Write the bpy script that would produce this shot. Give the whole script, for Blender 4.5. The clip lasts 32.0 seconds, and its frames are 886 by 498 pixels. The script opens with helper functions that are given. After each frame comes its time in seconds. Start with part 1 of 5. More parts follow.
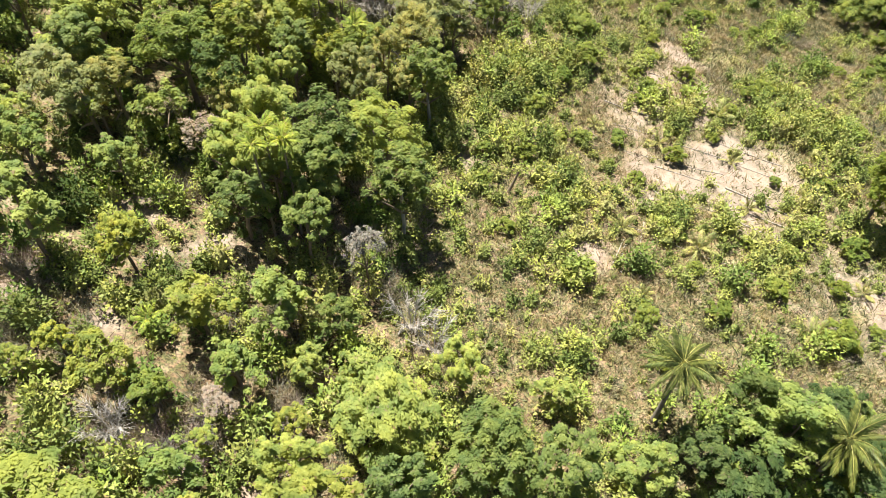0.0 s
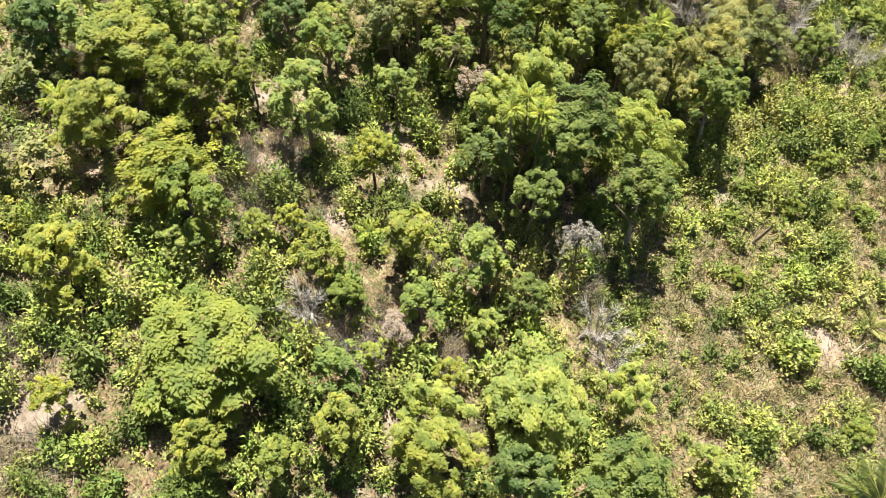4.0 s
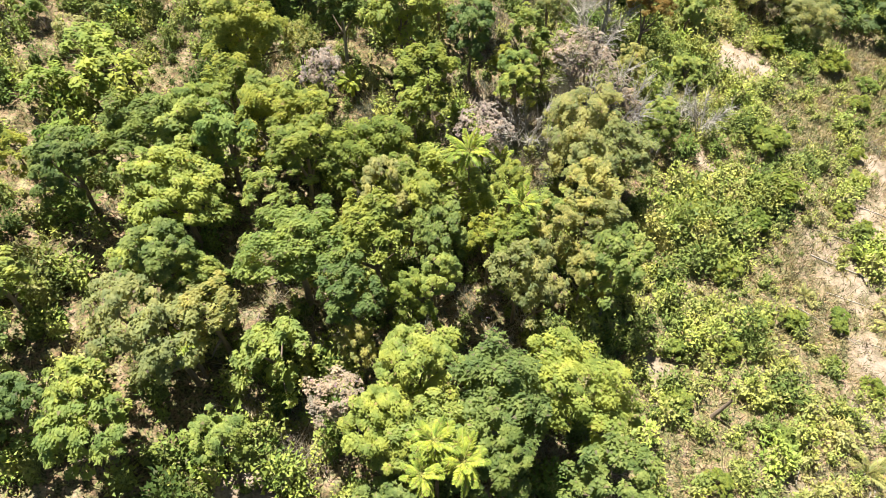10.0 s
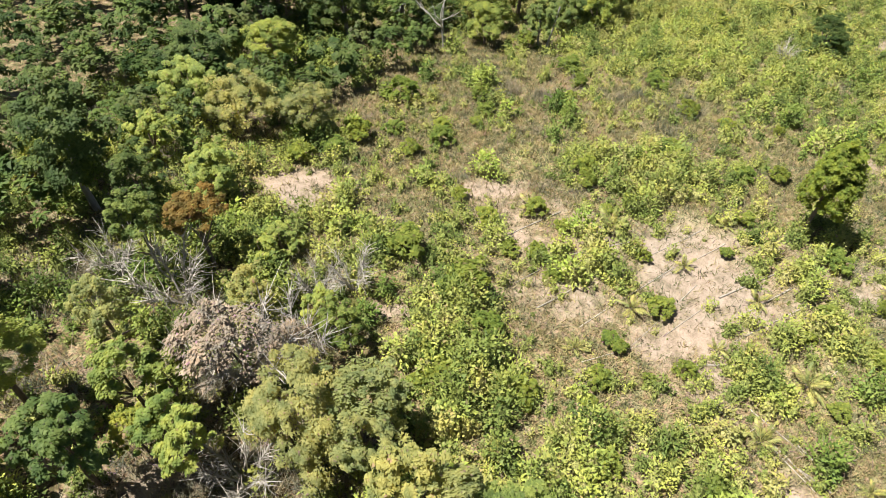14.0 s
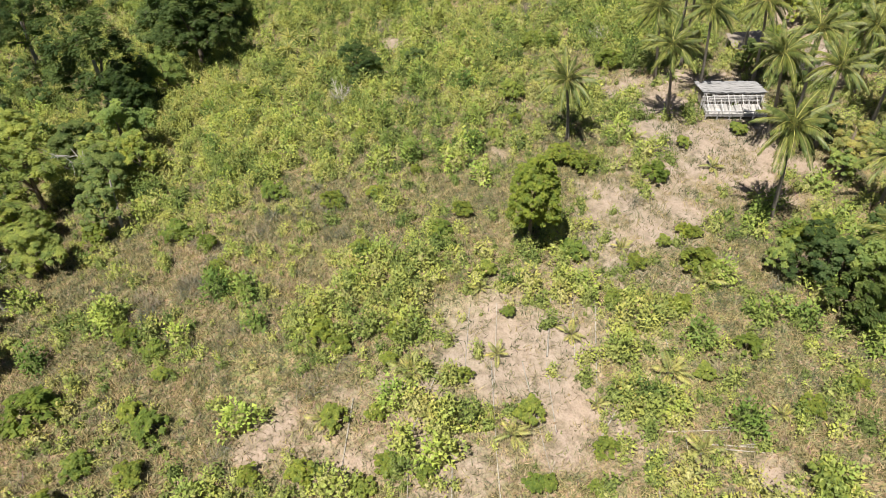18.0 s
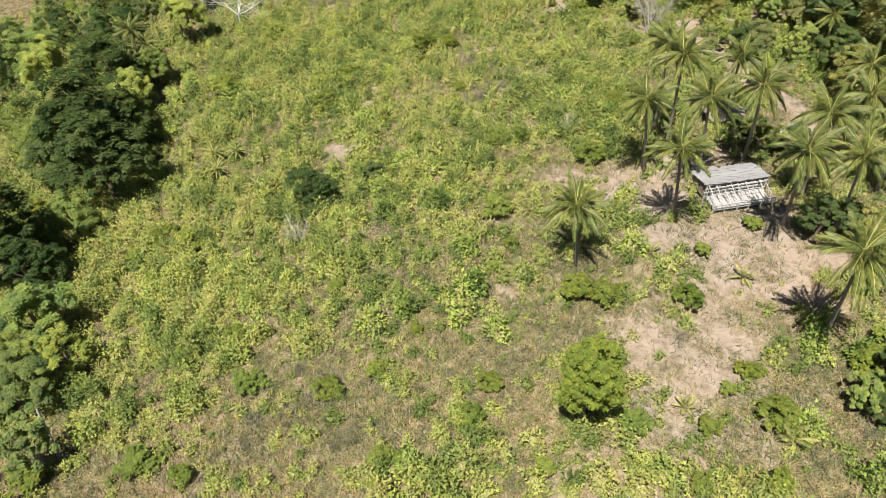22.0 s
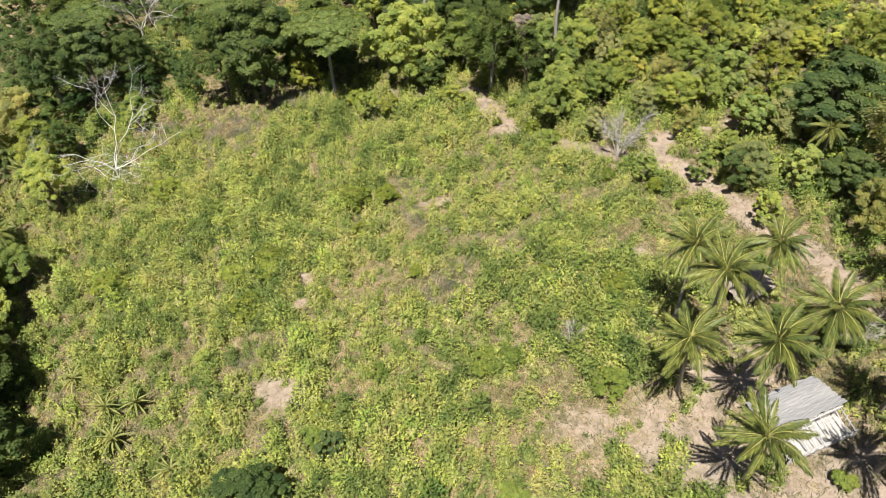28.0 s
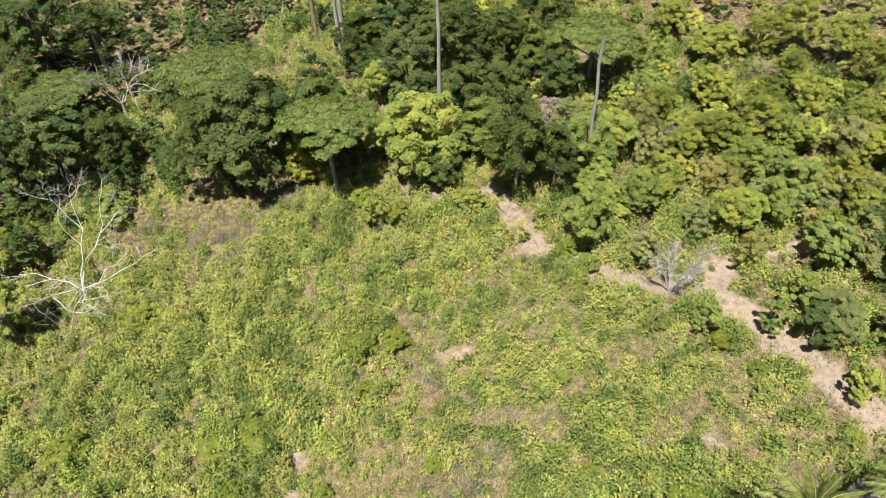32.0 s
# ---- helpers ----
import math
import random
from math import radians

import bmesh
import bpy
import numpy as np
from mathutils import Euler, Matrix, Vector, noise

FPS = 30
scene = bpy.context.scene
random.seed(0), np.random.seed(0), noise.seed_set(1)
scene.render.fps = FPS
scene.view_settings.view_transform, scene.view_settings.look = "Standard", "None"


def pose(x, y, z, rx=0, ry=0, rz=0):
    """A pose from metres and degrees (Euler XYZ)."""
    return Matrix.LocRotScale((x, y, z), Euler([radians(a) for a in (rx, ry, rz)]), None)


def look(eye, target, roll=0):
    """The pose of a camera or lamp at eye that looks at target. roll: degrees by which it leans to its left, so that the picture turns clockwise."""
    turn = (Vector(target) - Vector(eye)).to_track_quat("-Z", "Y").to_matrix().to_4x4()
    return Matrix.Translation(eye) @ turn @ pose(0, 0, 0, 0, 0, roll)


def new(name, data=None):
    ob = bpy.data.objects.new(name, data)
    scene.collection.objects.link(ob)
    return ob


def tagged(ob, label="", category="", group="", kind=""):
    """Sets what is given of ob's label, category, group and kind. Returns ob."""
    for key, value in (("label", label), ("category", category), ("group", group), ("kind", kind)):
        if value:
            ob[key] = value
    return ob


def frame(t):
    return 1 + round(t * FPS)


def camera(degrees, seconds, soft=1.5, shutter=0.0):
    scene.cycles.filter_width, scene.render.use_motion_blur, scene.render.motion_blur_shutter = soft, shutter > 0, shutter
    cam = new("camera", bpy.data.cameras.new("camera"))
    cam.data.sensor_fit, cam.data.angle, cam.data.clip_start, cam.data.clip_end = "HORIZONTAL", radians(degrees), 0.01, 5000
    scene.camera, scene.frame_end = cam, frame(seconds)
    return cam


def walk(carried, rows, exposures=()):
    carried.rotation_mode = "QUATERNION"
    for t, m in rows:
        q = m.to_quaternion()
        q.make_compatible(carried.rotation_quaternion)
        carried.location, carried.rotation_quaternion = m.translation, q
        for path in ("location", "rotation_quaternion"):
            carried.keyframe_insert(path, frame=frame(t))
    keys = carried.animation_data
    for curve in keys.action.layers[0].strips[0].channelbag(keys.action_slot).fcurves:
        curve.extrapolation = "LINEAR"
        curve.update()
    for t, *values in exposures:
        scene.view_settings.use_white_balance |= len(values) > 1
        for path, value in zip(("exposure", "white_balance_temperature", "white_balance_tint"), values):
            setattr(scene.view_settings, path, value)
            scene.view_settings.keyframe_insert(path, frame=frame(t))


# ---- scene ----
cam = camera(66.5, 32.0, soft=0.8)
PATH = [
    (0, (-1.031, -2.177, 39.541), (-0.967, -0.91, 37.996), 1.6),
    (0.5, (-0.927, -2.167, 39.554), (-0.995, -0.908, 38.001), 1.3),
    (1, (-0.745, -2.178, 39.576), (-0.943, -0.939, 38.018), 0.9),
    (1.5, (-0.511, -2.211, 39.612), (-0.834, -1.003, 38.051), 0.2),
    (2, (-0.418, -2.18, 39.608), (-0.854, -1.013, 38.044), -0.1),
    (2.5, (-0.408, -2.208, 39.603), (-0.947, -1.088, 38.036), -0.2),
    (4.5, (-0.664, -1.885, 39.55), (-1.219, -0.793, 37.969), -0.4),
    (5, (-0.962, -1.251, 39.527), (-1.515, -0.16, 37.944), -0.5),
    (5.5, (-1.416, -0.292, 39.568), (-1.966, 0.794, 37.981), -0.5),
    (6, (-2.043, 0.898, 39.597), (-2.588, 1.981, 38.006), -0.6),
    (6.5, (-2.754, 2.31, 39.672), (-3.295, 3.388, 38.077), -0.6),
    (7, (-3.545, 3.944, 39.754), (-4.065, 5.023, 38.152), -0.7),
    (7.5, (-4.304, 5.757, 39.849), (-4.785, 6.843, 38.24), -0.9),
    (8, (-5.03, 7.635, 39.835), (-5.432, 8.749, 38.224), -0.9),
    (8.5, (-5.902, 9.538, 39.81), (-6.227, 10.678, 38.198), -0.7),
    (9, (-6.788, 11.612, 39.773), (-7.036, 12.769, 38.16), -0.7),
    (9.5, (-7.629, 13.652, 39.806), (-7.799, 14.819, 38.19), -0.6),
    (10, (-8.424, 16.009, 39.805), (-8.455, 17.186, 38.188), -0.5),
    (10.5, (-9.151, 18.175, 39.73), (-9.008, 19.343, 38.113), 0.1),
    (11, (-9.768, 20.465, 39.585), (-9.417, 21.604, 37.979), 0.6),
    (11.5, (-10.153, 22.615, 39.371), (-9.631, 23.702, 37.774), 1.1),
    (12, (-10.298, 24.907, 39.223), (-9.657, 25.948, 37.64), 1.1),
    (12.5, (-10.265, 27.147, 39.116), (-9.529, 28.132, 37.539), 1.5),
    (13, (-10.061, 29.581, 38.983), (-9.214, 30.492, 37.417), 1.7),
    (13.2, (-10.085, 30.466, 38.969), (-9.163, 31.319, 37.412), 1.9),
    (13.5, (-9.82, 31.643, 38.882), (-8.844, 32.44, 37.329), 1.8),
    (14, (-9.091, 33.55, 38.666), (-7.994, 34.218, 37.133), 1.1),
    (14.5, (-8.286, 35.357, 38.549), (-7.099, 35.888, 37.029), 0.8),
    (15, (-7.286, 37.109, 38.46), (-6.022, 37.49, 36.958), 0.0),
    (15.5, (-6.205, 38.737, 38.476), (-4.896, 38.976, 36.983), -0.3),
    (17.5, (0.329, 44.875, 38.838), (1.615, 44.482, 37.358), 0.7),
    (18, (2.13, 45.76, 38.849), (3.396, 45.276, 37.379), 0.3),
    (18.5, (3.815, 46.34, 38.908), (5.059, 45.784, 37.444), -0.0),
    (19, (5.694, 46.794, 39.012), (6.91, 46.161, 37.556), -0.5),
    (19.5, (7.453, 47.066, 39.161), (8.637, 46.366, 37.709), -0.8),
    (20, (9.439, 47.191, 39.319), (10.614, 46.466, 37.872), -0.9),
    (20.5, (11.206, 47.149, 39.448), (12.385, 46.421, 38.006), -0.7),
    (21, (13.124, 46.949, 39.59), (14.31, 46.219, 38.154), -0.7),
    (21.5, (14.965, 46.701, 39.79), (16.151, 45.969, 38.356), -0.5),
    (22, (16.936, 46.288, 39.969), (18.127, 45.554, 38.539), -0.4),
    (22.5, (18.746, 45.834, 40.204), (19.937, 45.098, 38.776), -0.3),
    (23, (20.675, 45.175, 40.391), (21.847, 44.402, 38.966), -0.6),
    (23.5, (22.45, 44.547, 40.607), (23.584, 43.719, 39.183), -1.1),
    (24, (24.459, 43.823, 40.812), (25.514, 42.896, 39.388), -1.8),
    (24.5, (26.295, 43.217, 41.096), (27.346, 42.282, 39.674), -1.6),
    (25, (28.268, 42.364, 41.348), (29.319, 41.425, 39.929), -1.5),
    (25.5, (30.026, 41.347, 41.534), (31.078, 40.41, 40.115), -1.5),
    (27.5, (36.876, 36.873, 42.337), (37.936, 35.937, 40.923), -1.6),
    (28, (38.59, 35.663, 42.533), (39.656, 34.73, 41.121), -1.5),
    (28.5, (40.072, 34.514, 42.76), (41.141, 33.583, 41.349), -1.6),
    (29, (41.725, 33.268, 42.927), (42.796, 32.337, 41.518), -1.6),
    (29.5, (43.452, 32.049, 43.12), (44.523, 31.117, 41.712), -1.6),
    (30, (45.197, 30.869, 43.349), (46.268, 29.935, 41.941), -1.5),
    (30.5, (46.885, 29.629, 43.587), (47.957, 28.695, 42.182), -1.5),
    (30.8, (47.846, 28.872, 43.68), (48.921, 27.933, 42.279), -1.3),
    (31, (48.508, 28.351, 43.718), (49.584, 27.415, 42.316), -1.5),
    (31.5, (50.189, 26.957, 43.852), (51.268, 26.02, 42.453), -1.5),
    (32, (51.88, 25.509, 43.972), (52.963, 24.574, 42.574), -1.7),
]
walk(cam, [(t, look(eye, target, roll)) for t, eye, target, roll in PATH], exposures=[(0.0, 1.82), (9.0, 1.88), (13.0, 1.6), (18.0, 1.17), (32.0, 1.25)])

# ---- sky, sun ----
TO_SUN = Vector((-0.19, 0.36, 1.0)).normalized()
world = bpy.data.worlds.new("world")
scene.world = world
world.use_nodes = True
wn = world.node_tree.nodes
sky = wn.new("ShaderNodeTexSky")
sky.sky_type, sky.sun_disc = "NISHITA", False
sky.sun_elevation, sky.sun_rotation = math.asin(TO_SUN.z), math.atan2(TO_SUN.x, TO_SUN.y)
world.node_tree.links.new(sky.outputs[0], wn["Background"].inputs[0])
wn["Background"].inputs[1].default_value = 0.03
sun = new("sun", bpy.data.lights.new("sun", "SUN"))
sun.data.energy, sun.data.angle, sun.data.color = 5.0, radians(0.5), (1.0, 0.95, 0.86)
sun.matrix_world = look(TO_SUN * 120, (0, 0, 0))


# ---- materials ----
def material(name, rough=0.8, spec=0.3):
    mat = bpy.data.materials.new(name)
    mat.use_nodes = True
    nodes, links = mat.node_tree.nodes, mat.node_tree.links
    bsdf = nodes["Principled BSDF"]
    bsdf.inputs["Roughness"].default_value = rough
    bsdf.inputs["Specular IOR Level"].default_value = spec
    return mat, nodes, links, bsdf


def ramp(nodes, stops):
    node = nodes.new("ShaderNodeValToRGB")
    el = node.color_ramp.elements
    while len(el) < len(stops):
        el.new(0.5)
    for e, (p, c) in zip(el, stops):
        e.position, e.color = p, (*c, 1)
    return node


def mixed(nodes, links, kind, fac, a, b):
    node = nodes.new("ShaderNodeMix")
    node.data_type, node.blend_type = "RGBA", kind
    for socket, value in ((node.inputs["Factor"], fac), (node.inputs[6], a), (node.inputs[7], b)):
        if hasattr(value, "node"):
            links.new(value, socket)
        elif isinstance(value, (int, float)):
            socket.default_value = value
        else:
            socket.default_value = (*value, 1)
    return node.outputs[2]


def noise_node(nodes, links, scale, detail=4.0, rough=0.6, where="Object"):
    co = nodes.new("ShaderNodeTexCoord")
    node = nodes.new("ShaderNodeTexNoise")
    node.inputs["Scale"].default_value, node.inputs["Detail"].default_value, node.inputs["Roughness"].default_value = scale, detail, rough
    links.new(co.outputs[where], node.inputs["Vector"])
    return node.outputs["Fac"]


def leaf_material(name, dark, mid, bright, shine=0.12, glow=0.6, patches=0.0):
    """Leaves: each one its own green, each plant its own cast; light passes through the blade."""
    mat, nodes, links, bsdf = material(name, 0.55, shine)
    dark, mid, bright = ((c[0] * 1.04, c[1] * 0.98, c[2] + 0.06 * c[1]) for c in (dark, mid, bright))
    geo, info = nodes.new("ShaderNodeNewGeometry"), nodes.new("ShaderNodeObjectInfo")
    dry = tuple(0.5 * (m + b) * k for m, b, k in zip(mid, bright, (0.85, 0.62, 1.1)))
    low = tuple((0.15 * d + 0.85 * m if patches else 0.4 * d + 0.6 * m) for d, m in zip(dark, mid))
    high = tuple((0.25 * c + 0.75 * m if patches else 0.45 * c + 0.55 * m) for c, m in zip(bright, mid))
    col = ramp(nodes, [(0.0, dry), (0.02, dry), (0.04, low), (0.5, mid), (1.0, high)])
    links.new(geo.outputs["Random Per Island"], col.inputs[0])
    cast = ramp(nodes, [(0.0, (0.74, 0.84, 0.85)), (0.5, (1, 1, 1)), (1.0, (1.1, 1.07, 0.9))])
    if patches:
        cast = ramp(nodes, [(0.0, (0.42, 0.55, 0.47)), (0.3, (0.76, 0.86, 0.74)), (0.55, (1.04, 1.03, 0.98)), (0.8, (1.2, 1.3, 1.0)), (1.0, (1.24, 1.12, 1.22))])
        plant = nodes.new("ShaderNodeAttribute")
        plant.attribute_name = "plant"
        n = noise_node(nodes, links, patches, 3.0)
        lean = nodes.new("ShaderNodeMath")
        lean.operation, lean.use_clamp = "MULTIPLY_ADD", True
        lean.inputs[1].default_value, lean.inputs[2].default_value = 1.5, -0.75
        both = nodes.new("ShaderNodeMath")
        both.use_clamp = True
        links.new(n, lean.inputs[0])
        lean.use_clamp = False
        links.new(lean.outputs[0], both.inputs[0])
        links.new(plant.outputs["Fac"], both.inputs[1])
        links.new(both.outputs[0], cast.inputs[0])
    else:
        links.new(info.outputs["Random"], cast.inputs[0])
    out = mixed(nodes, links, "MULTIPLY", 1.0, col.outputs[0], cast.outputs[0])
    # noise paints sunlit and shaded lumps into the leaf colour
    lump_shade = ramp(nodes, [(0.36, (0.6, 0.7, 0.76)), (0.64, (1.14, 1.1, 1.02))])
    links.new(noise_node(nodes, links, 0.9 if patches else 2.6, 2.0), lump_shade.inputs[0])
    out = mixed(nodes, links, "MULTIPLY", 1.0, out, lump_shade.outputs[0])
    links.new(out, bsdf.inputs["Base Color"])
    thin = nodes.new("ShaderNodeBsdfTranslucent")
    links.new(mixed(nodes, links, "MULTIPLY", 1.0, out, (1.14, 1.03, 0.62)), thin.inputs["Color"])
    mix = nodes.new("ShaderNodeMixShader")
    mix.inputs[0].default_value = glow
    links.new(bsdf.outputs[0], mix.inputs[1])
    links.new(thin.outputs[0], mix.inputs[2])
    links.new(mix.outputs[0], nodes["Material Output"].inputs["Surface"])
    return mat


def plain_material(name, a, b, scale, rough=0.85, bump=0.3, stretch=(1, 1, 1), spots=None):
    """A dull surface that wavers between two colours at two scales, with fine relief."""
    mat, nodes, links, bsdf = material(name, rough, 0.25)
    co, mp = nodes.new("ShaderNodeTexCoord"), nodes.new("ShaderNodeMapping")
    mp.inputs["Scale"].default_value = stretch
    links.new(co.outputs["Object"], mp.inputs["Vector"])
    tex = []
    for s in (scale, scale * 6):
        n = nodes.new("ShaderNodeTexNoise")
        n.inputs["Scale"].default_value, n.inputs["Detail"].default_value = s, 5
        links.new(mp.outputs[0], n.inputs["Vector"])
        tex.append(n.outputs["Fac"])
    add = nodes.new("ShaderNodeMath")
    add.operation = "MULTIPLY_ADD"
    add.inputs[1].default_value = 0.5
    half = nodes.new("ShaderNodeMath")
    half.operation = "MULTIPLY"
    half.inputs[1].default_value = 0.5
    links.new(tex[1], half.inputs[0])
    links.new(tex[0], add.inputs[0])
    links.new(half.outputs[0], add.inputs[2])
    col = ramp(nodes, [(0.34, a), (0.64, b)])
    links.new(add.outputs[0], col.inputs[0])
    info = nodes.new("ShaderNodeObjectInfo")
    vary = ramp(nodes, [(0.0, (0.8, 0.8, 0.8)), (1.0, (1.12, 1.1, 1.06))])
    links.new(info.outputs["Random"], vary.inputs[0])
    links.new(mixed(nodes, links, "MULTIPLY", 1.0, col.outputs[0], vary.outputs[0]), bsdf.inputs["Base Color"])
    bp = nodes.new("ShaderNodeBump")
    bp.inputs["Strength"].default_value, bp.inputs["Distance"].default_value = bump, 0.03
    links.new(add.outputs[0], bp.inputs["Height"])
    links.new(bp.outputs[0], bsdf.inputs["Normal"])
    return mat


LEAF = {
    "light": leaf_material("leaf_yellow_green", (0.17, 0.215, 0.036), (0.32, 0.37, 0.06), (0.46, 0.49, 0.105)),
    "mid": leaf_material("leaf_mid_green", (0.18, 0.24, 0.05), (0.33, 0.405, 0.088), (0.46, 0.52, 0.14)),
    "dark": leaf_material("leaf_dark_green", (0.10, 0.15, 0.04), (0.19, 0.26, 0.065), (0.32, 0.39, 0.12)),
    # darker copy of the dark leaf: deep shade put into the colour
    "deep": leaf_material("leaf_dark_green_shaded", (0.06, 0.095, 0.028), (0.12, 0.175, 0.045), (0.23, 0.29, 0.09)),
    "olive": leaf_material("leaf_olive", (0.2, 0.22, 0.068), (0.35, 0.37, 0.12), (0.48, 0.49, 0.19)),
    "rust": leaf_material("leaf_rust", (0.14, 0.095, 0.025), (0.25, 0.18, 0.05), (0.33, 0.29, 0.09)),
    "brown": leaf_material("leaf_dry", (0.14, 0.11, 0.075), (0.24, 0.20, 0.15), (0.34, 0.30, 0.23), 0.1, 0.15),
    "bush": leaf_material("leaf_bush", (0.12, 0.165, 0.024), (0.235, 0.295, 0.042), (0.38, 0.43, 0.08)),
    "lone": leaf_material("leaf_lone_tree", (0.12, 0.17, 0.022), (0.21, 0.28, 0.035), (0.34, 0.4, 0.072)),
    "palm": leaf_material("palm_leaflet", (0.045, 0.062, 0.012), (0.105, 0.13, 0.02), (0.23, 0.245, 0.05), 0.4, 0.12),
    "young": leaf_material("young_palm_leaflet", (0.16, 0.175, 0.045), (0.26, 0.265, 0.07), (0.37, 0.36, 0.12), 0.15, 0.2),
    "fern": leaf_material("rosette_leaf", (0.15, 0.21, 0.024), (0.28, 0.35, 0.036), (0.40, 0.45, 0.07), 0.15, 0.35),
    "weed": leaf_material("weed_leaf", (0.155, 0.178, 0.04), (0.235, 0.26, 0.057), (0.29, 0.322, 0.085), 0.12, 0.2, 0.12),
    "scrub": leaf_material("scrub_leaf", (0.13, 0.172, 0.034), (0.21, 0.262, 0.047), (0.31, 0.355, 0.085), 0.12, 0.2, 0.13),
    "thicket": leaf_material("thicket_leaf", (0.11, 0.14, 0.035), (0.15, 0.188, 0.045), (0.2, 0.235, 0.065), 0.1, 0.4, 0.2),
    "brush": leaf_material("dry_brush", (0.16, 0.135, 0.095), (0.27, 0.235, 0.175), (0.38, 0.335, 0.26), 0.15, 0.1, 0.3),
    "grass": leaf_material("dry_grass", (0.14, 0.124, 0.058), (0.245, 0.212, 0.112), (0.35, 0.3, 0.18), 0.15, 0.1, 0.11),
}
BARK = plain_material("bark", (0.10, 0.075, 0.055), (0.24, 0.19, 0.15), 3.0, stretch=(1, 1, 0.25))
PALE = plain_material("pale_bark", (0.20, 0.185, 0.17), (0.38, 0.36, 0.33), 2.0, stretch=(1, 1, 0.3))
BLEACHED = plain_material("bleached_wood", (0.40, 0.39, 0.37), (0.56, 0.55, 0.53), 2.0)
TWIG = plain_material("dry_twig", (0.26, 0.24, 0.22), (0.42, 0.39, 0.36), 2.0)
RIB = plain_material("frond_rib", (0.24, 0.235, 0.06), (0.34, 0.33, 0.10), 3.0, 0.5, 0.1)
PALM_BARK = plain_material("palm_bark", (0.15, 0.13, 0.11), (0.27, 0.24, 0.2), 5.0, stretch=(0.3, 0.3, 2.0))
LOG = plain_material("weathered_log", (0.20, 0.18, 0.15), (0.34, 0.31, 0.27), 3.0)
THATCH = plain_material("weathered_thatch", (0.17, 0.168, 0.172), (0.3, 0.297, 0.302), 4.0, 0.9, 0.8, (0.4, 6, 1))
BOARD = plain_material("weathered_board", (0.25, 0.243, 0.243), (0.45, 0.44, 0.44), 5.0, 0.85, 0.4, (0.3, 3, 1))
DECK = plain_material("bleached_bamboo", (0.22, 0.212, 0.207), (0.4, 0.39, 0.384), 6.0, 0.85, 0.4, (0.3, 3, 1))
# dark brown for hut panels and lean-to roof, partly in place of shade
DARK_SHEET = plain_material("dark_sheet", (0.10, 0.085, 0.07), (0.22, 0.19, 0.16), 9.0, 0.9, 0.5)


def inner_material():
    """The inside of low plants: stems, old leaves and dead matter, with leaf-scale light and dark painted on."""
    mat, nodes, links, bsdf = material("inner_growth", 0.9, 0.1)
    plant = nodes.new("ShaderNodeAttribute")
    plant.attribute_name = "plant"
    col = ramp(nodes, [(0.0, (0.08, 0.104, 0.032)), (0.5, (0.17, 0.19, 0.058)), (1.0, (0.25, 0.235, 0.1))])
    links.new(plant.outputs["Fac"], col.inputs[0])
    # strong noise paints lit leaves and dark gaps onto the smooth dome
    fine = ramp(nodes, [(0.36, (0.4, 0.42, 0.42)), (0.5, (1, 1, 1)), (0.64, (1.7, 1.65, 1.5))])
    links.new(noise_node(nodes, links, 9.0, 5.0, 0.7), fine.inputs[0])
    links.new(mixed(nodes, links, "MULTIPLY", 1.0, col.outputs[0], fine.outputs[0]), bsdf.inputs["Base Color"])
    return mat


INNER = inner_material()


